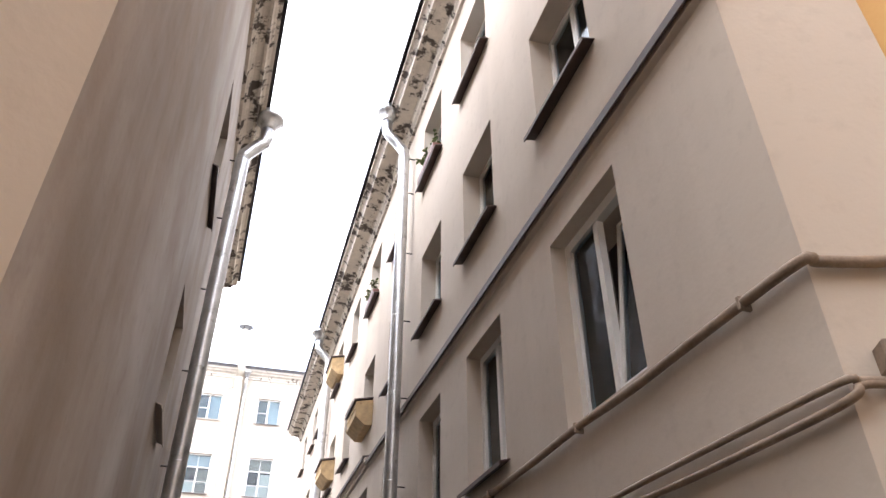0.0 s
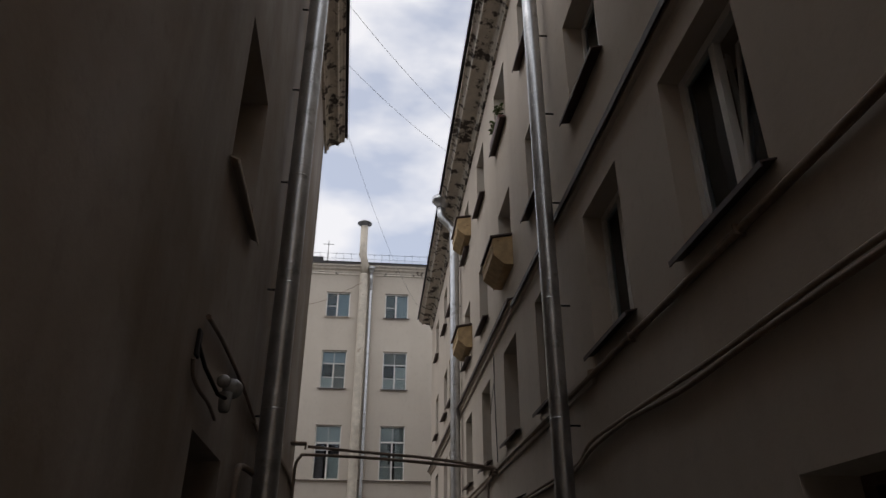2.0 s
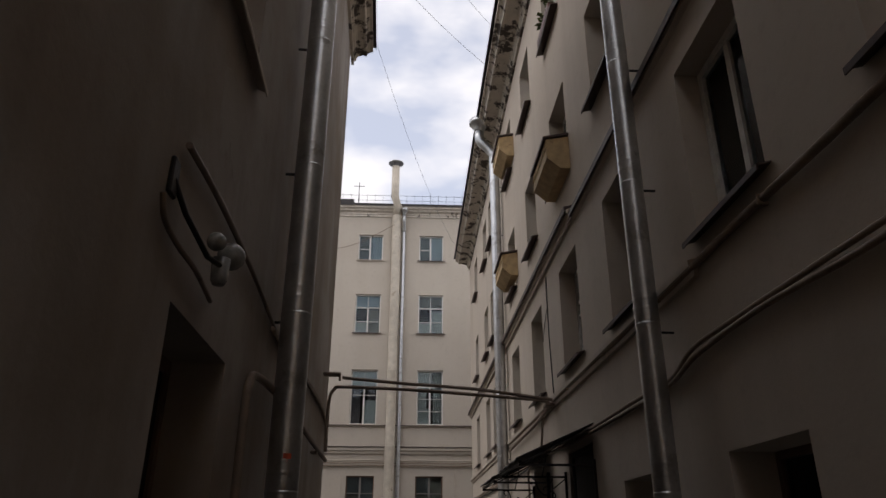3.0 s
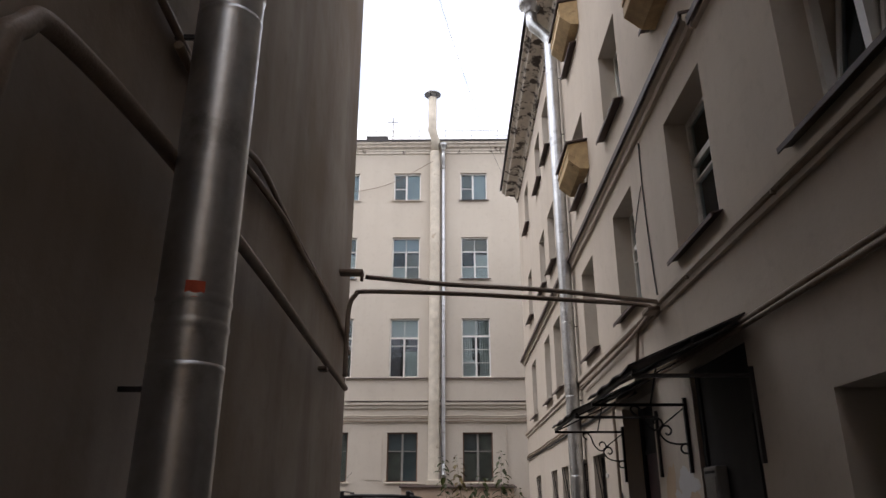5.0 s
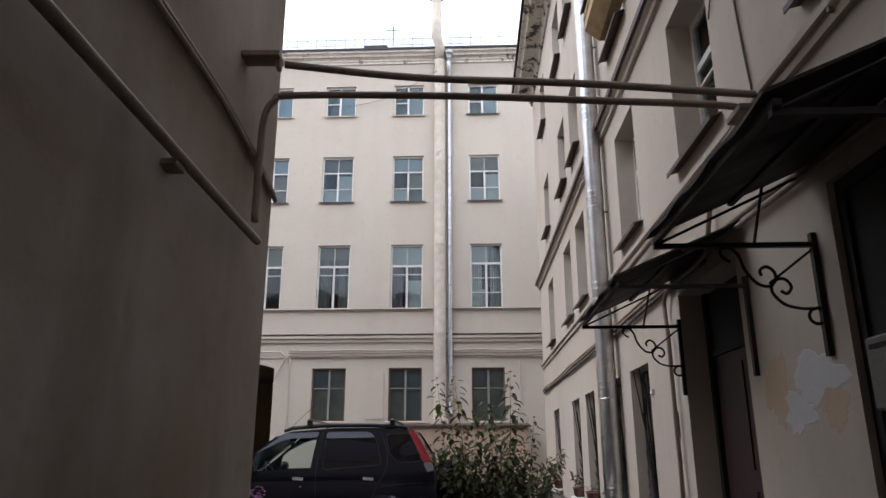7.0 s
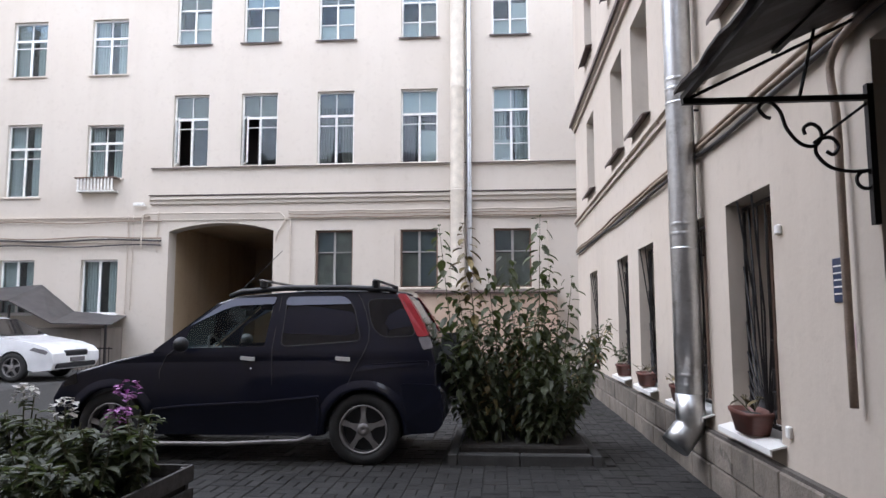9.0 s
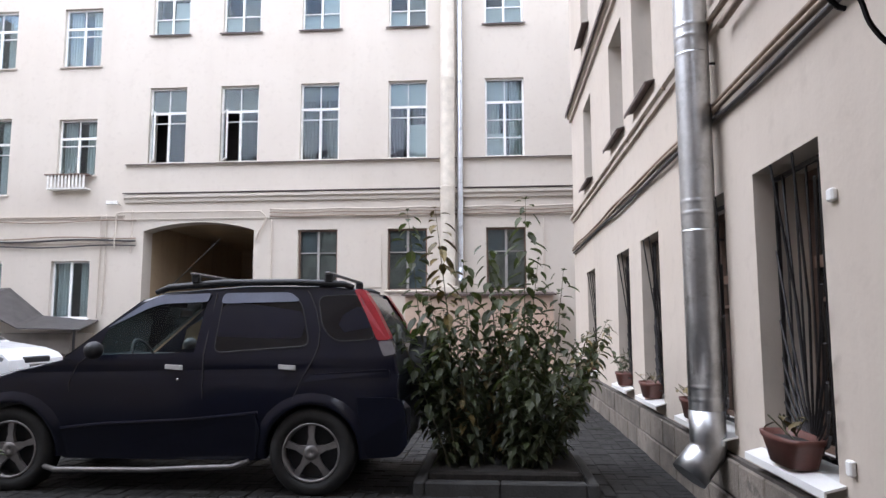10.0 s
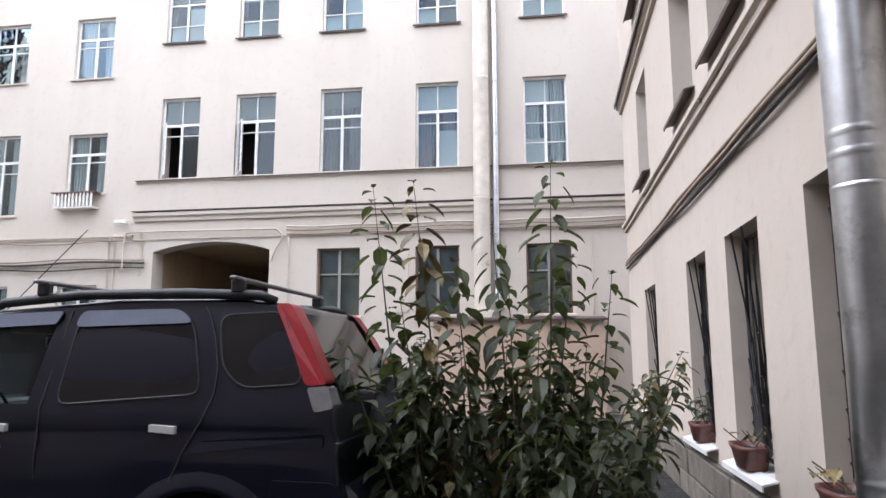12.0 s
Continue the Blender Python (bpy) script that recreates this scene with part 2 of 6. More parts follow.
def bm_profile(profile, u0, u1):
    """Extrudes a closed outline of (y, z) from u0 to u1 along x."""
    bm = bmesh.new()
    a = [bm.verts.new((u0, y, z)) for y, z in profile]
    b = [bm.verts.new((u1, y, z)) for y, z in profile]
    k = len(profile)
    for i in range(k):
        bm.faces.new((a[i], a[(i + 1) % k], b[(i + 1) % k], b[i]))
    bm.faces.new(a[::-1])
    bm.faces.new(b)
    bmesh.ops.recalc_face_normals(bm, faces=list(bm.faces))
    return bm


def bm_wall(u0, u1, z0, z1, thick, holes):
    """A wall whose face lies at y = 0, with rectangular openings (u0, u1, z0, z1) right through it."""
    us = sorted({u0, u1, *(h[0] for h in holes), *(h[1] for h in holes)})
    zs = sorted({z0, z1, *(h[2] for h in holes), *(h[3] for h in holes)})
    us = [u for u in us if u0 <= u <= u1]
    zs = [z for z in zs if z0 <= z <= z1]
    bm = bmesh.new()
    made = {}

    def vert(i, j, y):
        if (i, j, y) not in made:
            made[i, j, y] = bm.verts.new((us[i], y, zs[j]))
        return made[i, j, y]

    def solid(i, j):
        if not (0 <= i < len(us) - 1 and 0 <= j < len(zs) - 1):
            return False
        cu, cz = (us[i] + us[i + 1]) / 2, (zs[j] + zs[j + 1]) / 2
        return not any(h[0] < cu < h[1] and h[2] < cz < h[3] for h in holes)

    for i in range(len(us) - 1):
        for j in range(len(zs) - 1):
            if not solid(i, j):
                continue
            bm.faces.new((vert(i, j, 0), vert(i + 1, j, 0), vert(i + 1, j + 1, 0), vert(i, j + 1, 0)))
            bm.faces.new((vert(i, j, thick), vert(i, j + 1, thick), vert(i + 1, j + 1, thick), vert(i + 1, j, thick)))
            for di, dj, e0, e1 in ((-1, 0, (i, j), (i, j + 1)), (1, 0, (i + 1, j + 1), (i + 1, j)), (0, -1, (i + 1, j), (i, j)), (0, 1, (i, j + 1), (i + 1, j + 1))):
                if not solid(i + di, j + dj):
                    bm.faces.new((vert(*e0, 0), vert(*e1, 0), vert(*e1, thick), vert(*e0, thick)))
    bmesh.ops.recalc_face_normals(bm, faces=list(bm.faces))
    return bm


def facade(x, y, dx, dy):
    """The frame of a wall: x runs along it to the right as one faces it, y into it, z up."""
    d = Vector((dx, dy, 0)).normalized()
    return Matrix(((d.x, -d.y, 0, x), (d.y, d.x, 0, y), (0, 0, 1, 0), (0, 0, 0, 1)))


T = Matrix.Translation
WINDOWS = [0]


def window(face, u, z, w, h, frame_mat=PVC, style="cross", recess=0.16, ledge=0.10, ledge_mat=LEDGE, curtain=None, lap=0.07, label="", open_leaf=0, bar=0.05, bar_mat=None, tilt=0, pane_backs=()):
    """A window set in an opening: frame, bars, panes, ledge and what hangs behind. u, z: the opening's lower left corner."""
    WINDOWS[0] += 1
    e = thing(f"window_{WINDOWS[0]}", face @ T((u, 0, z)), label or "window with pale frame in a plastered wall", "window", kind="structure")
    y0, y1 = recess, recess + 0.07
    f = bar
    bm = bm_boxes((0, y0, 0, f, y1, h), (w - f, y0, 0, w, y1, h), (f, y0, 0, w - f, y1, f), (f, y0, h - f, w - f, y1, h))
    part("window_frame", bm, frame_mat, e)
    bars, cells = [], []
    t = 0.034
    if style == "cross":          # fanlight of two panes over two casements with one small pane line
        zt = h * 0.67
        bars = [(f, zt - t, w - f, zt + t), (w / 2 - t, f, w / 2 + t, zt - t), (w / 2 - 0.012, zt + t, w / 2 + 0.012, h - f), (f, zt * 0.8 - 0.012, w / 2 - t, zt * 0.8 + 0.012), (w / 2 + t, zt * 0.8 - 0.012, w - f, zt * 0.8 + 0.012)]
        cells = [(f, f, w / 2 - t, zt - t), (w / 2 + t, f, w - f, zt - t), (f, zt + t, w / 2 - 0.012, h - f), (w / 2 + 0.012, zt + t, w - f, h - f)]
    elif style == "grid":         # the same with three panes in each casement
        zt = h * 0.70
        bars = [(f, zt - t, w - f, zt + t), (w / 2 - t, f, w / 2 + t, zt - t), (w / 2 - 0.012, zt + t, w / 2 + 0.012, h - f)]
        for k in (1, 2):
            zz = f + (zt - f) * k / 3
            bars += [(f, zz - 0.012, w / 2 - t, zz + 0.012), (w / 2 + t, zz - 0.012, w - f, zz + 0.012)]
        cells = [(f, f, w / 2 - t, zt - t), (w / 2 + t, f, w - f, zt - t), (f, zt + t, w / 2 - 0.012, h - f), (w / 2 + 0.012, zt + t, w - f, h - f)]
    elif style == "small":        # cross window whose casements have one bar, the left one a vent pane
        zt, zb = h * 0.66, h * 0.30
        bars = [(f, zt - 0.022, w - f, zt + 0.022), (w / 2 - 0.03, f, w / 2 + 0.03, zt - 0.022), (w / 2 - 0.012, zt + 0.022, w / 2 + 0.012, h - f), (f, zb - 0.014, w / 2 - 0.03, zb + 0.014), (w / 2 + 0.03, zb - 0.014, w - f, zb + 0.014)]
        cells = [(f, f, w / 2 - 0.03, zb - 0.014), (f, zb + 0.014, w / 2 - 0.03, zt - 0.022), (w / 2 + 0.03, f, w - f, zb - 0.014), (w / 2 + 0.03, zb + 0.014, w - f, zt - 0.022), (f, zt + 0.022, w / 2 - 0.012, h - f), (w / 2 + 0.012, zt + 0.022, w - f, h - f)]
    elif style == "blind":        # two leaves, the left one with a middle bar
        m = w * 0.47
        bars = [(m - t, f, m + t, h - f), (f, h * 0.45 - 0.015, m - t, h * 0.45 + 0.015)]
        cells = [(f, f, m - t, h * 0.45 - 0.015), (f, h * 0.45 + 0.015, m - t, h - f), (m + t, f, w - f, h - f)]
    elif style == "two":
        m = w * 0.47
        bars = [(m - t, f, m + t, h - f)]
        cells = [(f, f, m - t, h - f), (m + t, f, w - f, h - f)]
    elif style == "vent":         # two casements with a small vent pane high in one of them
        zt, m = h * 0.62, w * 0.5
        bars = [(m - t, f, m + t, h - f), (f, zt - 0.02, m - t, zt + 0.02), (m + t, zt - 0.014, w - f, zt + 0.014)]
        cells = [(f, f, m - t, zt - 0.02), (f, zt + 0.02, m - t, h - f), (m + t, f, w - f, zt - 0.014), (m + t, zt + 0.014, w - f, h - f)]
    else:
        cells = [(f, f, w - f, h - f)]
    for a, b, c, d in bars:
        part("glazing_bar", bm_boxes((a, y0 + 0.008, b, c, y1 - 0.008, d)), bar_mat or frame_mat, e)
    for i, (a, b, c, d) in enumerate(cells):
        if (i == 0 and open_leaf) or (i == 1 and tilt) or tilt > 8:
            leaf = bm_boxes((0, -0.02, 0, 0.035, 0.02, d - b), (c - a - 0.035, -0.02, 0, c - a, 0.02, d - b), (0.035, -0.02, 0, c - a - 0.035, 0.02, 0.035), (0.035, -0.02, d - b - 0.035, c - a - 0.035, 0.02, d - b))
            lf = part("open_casement", leaf, frame_mat, e, matrix=T((a, y0 + (0.03 if tilt else 0), b)) @ pose(0, 0, 0, -tilt, 0, open_leaf))
            p = part("pane", bm_boxes((0.035, -0.003, 0.035, c - a - 0.035, 0.003, d - b - 0.035)), GLASS, lf)
        else:
            p = part("pane", bm_boxes((a, y0 + 0.03, b, c, y0 + 0.036, d)), GLASS, e)
        p.visible_shadow = False
    # cloth or screens; the pale blue ones imitate sky reflections
    for a, b, c, d, m in pane_backs:
        part("blind", bm_boxes((f + (w - 2 * f) * a, recess + 0.10, f + (h - 2 * f) * b, f + (w - 2 * f) * c, recess + 0.104, f + (h - 2 * f) * d)), m, e)
    if ledge:
        part("window_sill", bm_ledge(ledge, recess, w, lap), ledge_mat, e)
    if curtain:
        for side in (0, 1):
            cb = bmesh.new()
            a, b = (0.02, w * 0.36) if side == 0 else (w * 0.62, w - 0.02)
            k = 14
            lo = [cb.verts.new((a + (b - a) * i / k, recess + 0.2 + 0.03 * math.sin(i * 2.1 + u), 0.02)) for i in range(k + 1)]
            hi = [cb.verts.new((a + (b - a) * i / k, recess + 0.2 + 0.03 * math.sin(i * 2.1 + u), h - 0.02)) for i in range(k + 1)]
            for i in range(k):
                cb.faces.new((lo[i], lo[i + 1], hi[i + 1], hi[i]))
            cu = part("curtain", cb, curtain, e)
            so = cu.modifiers.new("thickness", "SOLIDIFY")
            so.thickness = 0.004
    return e


def bm_ledge(ledge, recess, w, lap):
    """A sheet-metal ledge: flat in the opening, sloping past the wall's face, with a turned-down lip."""
    bm = bm_boxes((0.002, 0.0, 0.0, w - 0.002, recess - 0.002, 0.012))
    pr = [(-0.002, 0.014), (-ledge, -0.012), (-ledge, -0.05), (-ledge + 0.01, -0.05), (-ledge + 0.01, -0.022), (-0.002, 0.002)]
    a = [bm.verts.new((-lap, y, z)) for y, z in pr]
    b = [bm.verts.new((w + lap, y, z)) for y, z in pr]
    for i in range(6):
        bm.faces.new((a[i], a[(i + 1) % 6], b[(i + 1) % 6], b[i]))
    bm.faces.new(a[::-1])
    bm.faces.new(b)
    bmesh.ops.recalc_face_normals(bm, faces=list(bm.faces))
    return bm


# ---- the large structure ----
RIGHT = facade(2.15, 0, 0, -1)            # x = -world y
END = facade(0, 32.2, 1, 0)               # x = world x
LEFT = facade(-0.594, 0, -0.037, 1)       # x = world y, nearly

tagged(part("ground", bm_boxes((-120, -120, -0.3, 120, 120, -0.045)), ASPHALT), "dark worn asphalt ground of the yard", "ground", kind="structure")


def opening(u, z, w, h):
    return (u, u + w, z, z + h)


# right house: near edge y and far edge y of each window
R_W2 = [(3.2, 4.27), (5.45, 6.5), (7.5, 8.52), (9.7, 10.75), (12.03, 13.08), (14.46, 15.45), (16.88, 17.85), (20.4, 21.35), (22.0, 22.95), (24.8, 25.75)]
R_W3 = [(3.2, 4.27), (5.45, 6.5), (7.5, 8.55), (9.75, 10.75), (12.03, 13.08), (14.46, 15.45), (16.88, 17.85), (20.4, 21.35), (22.0, 22.95), (24.8, 25.75)]
R_W1 = [(4.9, 5.8), (7.6, 8.56), (9.95, 10.88), (17.10, 17.96), (18.49, 19.6), (20.42, 21.25), (21.92, 22.76), (24.76, 25.7)]
R_DOORS = [(11.95, 13.2, 0.1, 2.6), (14.5, 15.86, 0.1, 2.6)]
Z1, H1, Z2, H2, Z3, H3, Z4, H4 = 0.55, 1.62, 3.55, 1.42, 6.2, 1.32, 8.85, 1.28
Z2S = [3.44] + [Z2] * 3 + [3.62] * 20
H2S = [1.53] + [H2] * 3 + [1.41] * 20
holes = [opening(-b, Z2S[i], b - a, H2S[i]) for i, (a, b) in enumerate(R_W2)] + [opening(-b, Z3, b - a, H3) for a, b in R_W3] + [opening(-b, Z4, b - a, H4) for a, b in R_W3]
H1S = [1.535] * 3 + [H1] * 5
holes += [opening(-b, Z1, b - a, H1S[i]) for i, (a, b) in enumerate(R_W1)] + [(-b, -a, z, t) for a, b, z, t in R_DOORS]
tagged(part("wall_right", bm_wall(-27.6, -1.93, -0.1, 11.0, 0.5, holes), CREAM, matrix=RIGHT), "cream plastered house wall with streaks and repaired patches", "wall", kind="structure")
tagged(part("wall_right_near_end", bm_boxes((0, 0, -0.1, 0.68, 0.4, 11.0)), CREAM, matrix=facade(2.15, 1.928, 0.89, -0.45)), "cream plastered end wall of the house", "wall", kind="structure")
tagged(part("wall_right_far_end", bm_boxes((2.652, 27.1, -0.1, 12, 27.6, 11.0)), CREAM), "cream plastered far end wall of the house", "wall", kind="structure")
# backing surfaces for the window openings, room shade in their colour
tagged(part("wall_right_inner", bm_boxes((4.6, 2.41, -0.1, 4.8, 27.09, 10.95)), DARKROOM), "inner wall coloured dark as room shade behind the windows", "wall", kind="structure")
tagged(part("floor_right_inner", bm_boxes(*[(2.655, 2.41, z, 4.59, 27.09, z + 0.2) for z in (0.2, 2.9, 5.5, 8.2, 10.6)]), DARKROOM), "floors coloured dark as room shade behind the windows", "floor", kind="structure")

# end house across the yard
E_U = [(-9.2, 1.08), (-7.12, 1.1), (-4.82, 1.1), (-2.34, 1.08), (0.33, 1.06), (3.0, 1.06), (5.6, 1.06)]
L_U = [(-16.9, 1.1), (-14.43, 1.1), (-11.88, 1.14)]
eh = []
for u, w in E_U:
    eh += [opening(u, 5.84, w, 2.2), opening(u, 9.6, w, 1.7), opening(u, 12.88, w, 1.2)]
    if u > -6:
        eh.append(opening(u, 2.22, w, 1.68))
for u, w in L_U:
    eh += [opening(u, 1.5, w, 1.6), opening(u, 5.53 if u > -12 else 5.0, w, 1.65 if u > -12 else 2.25), opening(u, 8.75, w, 1.75), opening(u, 11.9, w, 1.6)]
ARCH = (-9.22, -6.06, -0.1, 3.62)
eh.append((ARCH[0], ARCH[1], -0.1, 4.2))
tagged(part("wall_end", bm_wall(-20, 12, -0.1, 15.3, 0.5, eh), CREAM_FAR, matrix=END), "pale cream plastered house wall across the yard", "wall", kind="structure")
tagged(part("wall_end_inner", bm_boxes((-20, 34.6, -0.1, -9.52, 34.8, 15.3), (-9.52, 34.6, 4.45, -5.78, 34.8, 15.3), (-5.78, 34.6, -0.1, 12, 34.8, 15.3)), DARKROOM), "inner wall coloured dark as room shade behind the windows", "wall", kind="structure")
tagged(part("floor_end_inner", bm_boxes(*[(a, 32.705, z, b, 34.59, z + 0.2) for z in (4.7, 8.8, 12.1, 15.0) for a, b in ((-20, 12),)]), DARKROOM), "floors coloured dark as room shade behind the windows", "floor", kind="structure")

# left house
LH = [(6.6, 7.66, 4.15, 5.45), (6.5, 7.65, 6.92, 8.36), (6.74, 7.8, 0.0, 2.43)]
tagged(part("wall_left", bm_wall(1.0, 14.55, -0.1, 10.0, 0.5, LH), CREAM_DIRTY_DIM, matrix=LEFT), "cream plastered house wall with damp run-off streaks", "wall", kind="structure")
tagged(part("wall_left_inner", bm_boxes((1.4, 1.8, -0.1, 14.0, 2.0, 10.0)), DARKROOM, matrix=LEFT), "inner wall coloured dark as room shade behind the left house front", "wall", kind="structure")
# unseen wall, coloured dark so that the car's side reflects less light
tagged(part("wall_left_yard", bm_boxes((-14, 14.05, -0.1, -1.65, 14.5, 10.0)), CREAM_DIRTY_DIM), "unseen plastered end wall towards the yard, darkened", "wall", kind="structure")
bm = bmesh.new()
lo = [bm.verts.new((x, y, -0.1)) for x, y in ((-0.45, 1.21), (-1.15, 1.21), (-1.15, 0.62))]
hi = [bm.verts.new((v.co.x, v.co.y, 9.0)) for v in lo]
bm.faces.new(lo[::-1])
bm.faces.new(hi)
for i in range(3):
    bm.faces.new((lo[i], lo[(i + 1) % 3], hi[(i + 1) % 3], hi[i]))
bmesh.ops.recalc_face_normals(bm, faces=list(bm.faces))
tagged(part("wall_pier", bm, CREAM), "cream plastered corner pier of the neighbouring house", "wall", kind="structure")
tagged(part("wall_ochre", bm_boxes((2.765, -1.2, -0.1, 3.3, 1.7, 13)), OCHRE), "ochre plastered wall of the neighbouring house", "wall", kind="structure")
# the next four walls are unseen, added to shape light entering the passage
tagged(part("wall_left_front", bm_boxes((-8.0, 0.62, -0.1, -1.155, 1.2, 10.0)), CREAM), "unseen cream house front added beside the passage", "wall", kind="structure")
tagged(part("wall_behind", bm_boxes((-8.5, -5.9, -0.1, 9.0, -5.5, 14)), CREAM), "unseen cream wall added behind the passage", "wall", kind="structure")
tagged(part("wall_behind_right", bm_boxes((9.0, -5.9, -0.1, 9.5, 3.0, 11)), CREAM), "unseen cream wall added to close the space behind the passage", "wall", kind="structure")
tagged(part("wall_behind_left", bm_boxes((-8.5, -5.495, -0.1, -8.0, 1.2, 11)), CREAM), "unseen cream wall added to close the space behind the passage", "wall", kind="structure")
tagged(part("wall_yard_left", bm_boxes((-20.5, 10, -0.1, -20, 33, 14)), CREAM_FAR), "pale cream wall closing the yard", "wall", kind="structure")

# roofs
tagged(part("roof_right", bm_boxes((2.9, 2.0, 11.42, 12, 27.5, 11.5)), ROOFING), "dark sheet-metal roof", "roof", kind="structure")
tagged(part("roof_end", bm_boxes((-20, 32.6, 15.75, 12, 40, 15.85)), ROOFING), "dark sheet-metal roof", "roof", kind="structure")
tagged(part("roof_left", bm_boxes((-14, 1.4, 10.45, -1.7, 14.4, 10.52)), ROOFING), "dark sheet-metal roof", "roof", kind="structure")


def cornice(face, u0, u1, z, out, material, label):
    """Stepped eaves moulding with a sheet-metal drip edge above it."""
    e = thing("cornice", face, label, "cornice", kind="structure")
    pr = [(0.0, z), (-0.05, z), (-0.05, z + 0.07), (-0.09, z + 0.11), (-0.09, z + 0.16), (-0.13, z + 0.2), (-out + 0.17, z + 0.24), (-out + 0.17, z + 0.215), (-out + 0.12, z + 0.215), (-out + 0.10, z + 0.27), (-out + 0.05, z + 0.31), (-out, z + 0.32), (-out, z + 0.42), (0.0, z + 0.5)]
    part("moulding", bm_profile(pr, u0, u1), material, e)
    pr = [(-out - 0.06, z + 0.40), (-out - 0.05, z + 0.40), (-out - 0.045, z + 0.44), (0.7, z + 0.72), (0.7, z + 0.75), (-out - 0.06, z + 0.47)]
    part("metal_edge", bm_profile(pr, u0 - 0.03, u1 + 0.03), ROOFING, e)
    return e


cornice(RIGHT, -27.65, -1.85, 10.72, 0.52, EAVE, "pale eaves cornice with peeling blackened paint")
cornice(END, -20, 12, 14.95, 0.34, EAVE_FAR, "pale eaves cornice with worn paint")
cornice(LEFT, 1.25, 14.85, 9.85, 0.40, EAVE, "pale eaves cornice with peeling paint")


def band(face, u0, u1, z, h, out, label="painted plaster string course", material=TRIM):
    pr = [(0.0, z), (-out * 0.5, z), (-out * 0.55, z + h * 0.35), (-out, z + h * 0.5), (-out, z + h * 0.85), (0.0, z + h)]
    o = part("trim", bm_profile(pr, u0, u1), material, matrix=face)
    return tagged(o, label, "trim", kind="structure")


FALL = RIGHT @ T((0, 0, -0.204)) @ Matrix(((1, 0, 0, 0), (0, 1, 0, 0), (-0.017, 0, 1, 0), (0, 0, 0, 1)))
for face, u0, u1 in ((RIGHT, -27.62, -12.0), (FALL, -12.0, -1.9)):
    band(face, u0, u1, 5.36, 0.17, 0.09)
    tagged(part("trim_flashing", bm_profile([(0, 5.565), (0, 5.532), (-0.108, 5.512), (-0.108, 5.46), (-0.125, 5.46), (-0.125, 5.535)], u0, u1), LEDGE, matrix=face), "brown sheet-metal flashing over the string course", "flashing", kind="structure")
band(RIGHT, -27.62, -8.6, 3.30, 0.14, 0.07)
for z, h, o in ((5.74, 0.055, 0.06), (4.72, 0.25, 0.14), (4.21, 0.06, 0.04)):
    band(END, -9.78, 11.9, z, h, o, material=CREAM_FAR)
for z, o in ((5.802, 0.09), (4.972, 0.17)):
    tagged(part("trim_flashing", bm_profile([(0, z + 0.03), (0, z + 0.002), (-o, z - 0.018), (-o, z + 0.008)], -9.8, 11.9), LEDGE, matrix=END), "brown sheet-metal flashing over the string course", "flashing", kind="structure")
band(END, -19.9, -9.8, 4.28, 0.1, 0.07)
band(END, -19.9, -9.8, 3.55, 0.07, 0.05)

# windows of the right house
for i, (a, b) in enumerate(R_W2):
    window(RIGHT, -b, Z2S[i], b - a, H2S[i], PVC if i in (0, 1, 3, 7) else OLDWHITE, "two" if i < 4 else "cross", (0.13, 0.16, 0.19)[i] if i < 3 else 0.22, 0.10 if i else 0, LEDGE if i else TRIM, LACE if i == 1 else None, label="two-leaf window with pale frame in a deep reveal", tilt=7 if i < 2 else 10 if i == 3 else 0, bar=(0.085, 0.075, 0.07)[i] if i < 3 else 0.05, pane_backs=[(0, 0, 0.45, 0.85, DUSTY)] if i in (0, 1) else [(0, 0, 1, 0.5, GREYBLIND)] if i in (5, 8) else ())
for i, (a, b) in enumerate(R_W3):
    # pale blue panels behind right-hand panes paint in the reflected sky
    window(RIGHT, -b, Z3, b - a, H3, PVC if i % 2 == 0 else OLDWHITE, "two", 0.22, 0.12, label="two-leaf window with pale frame and brown ledge", pane_backs=[(0.5, 0, 1, 1, SKYSHEEN)] if i in (0, 2, 7) else [(0, 0, 1, 0.6, DUSTY)] if i in (1, 4, 6) else ())
    window(RIGHT, -b, Z4, b - a, H4, OLDWHITE, "two", 0.22, 0.12, label="small upper window with pale frame and brown ledge")
for i, (a, b) in enumerate(R_W1):
    window(RIGHT, -b, Z1, b - a, H1S[i], BROWNWOOD, "cross", 0.3, 0.10, PVC, label="ground-floor window with dark wooden frame behind bars")

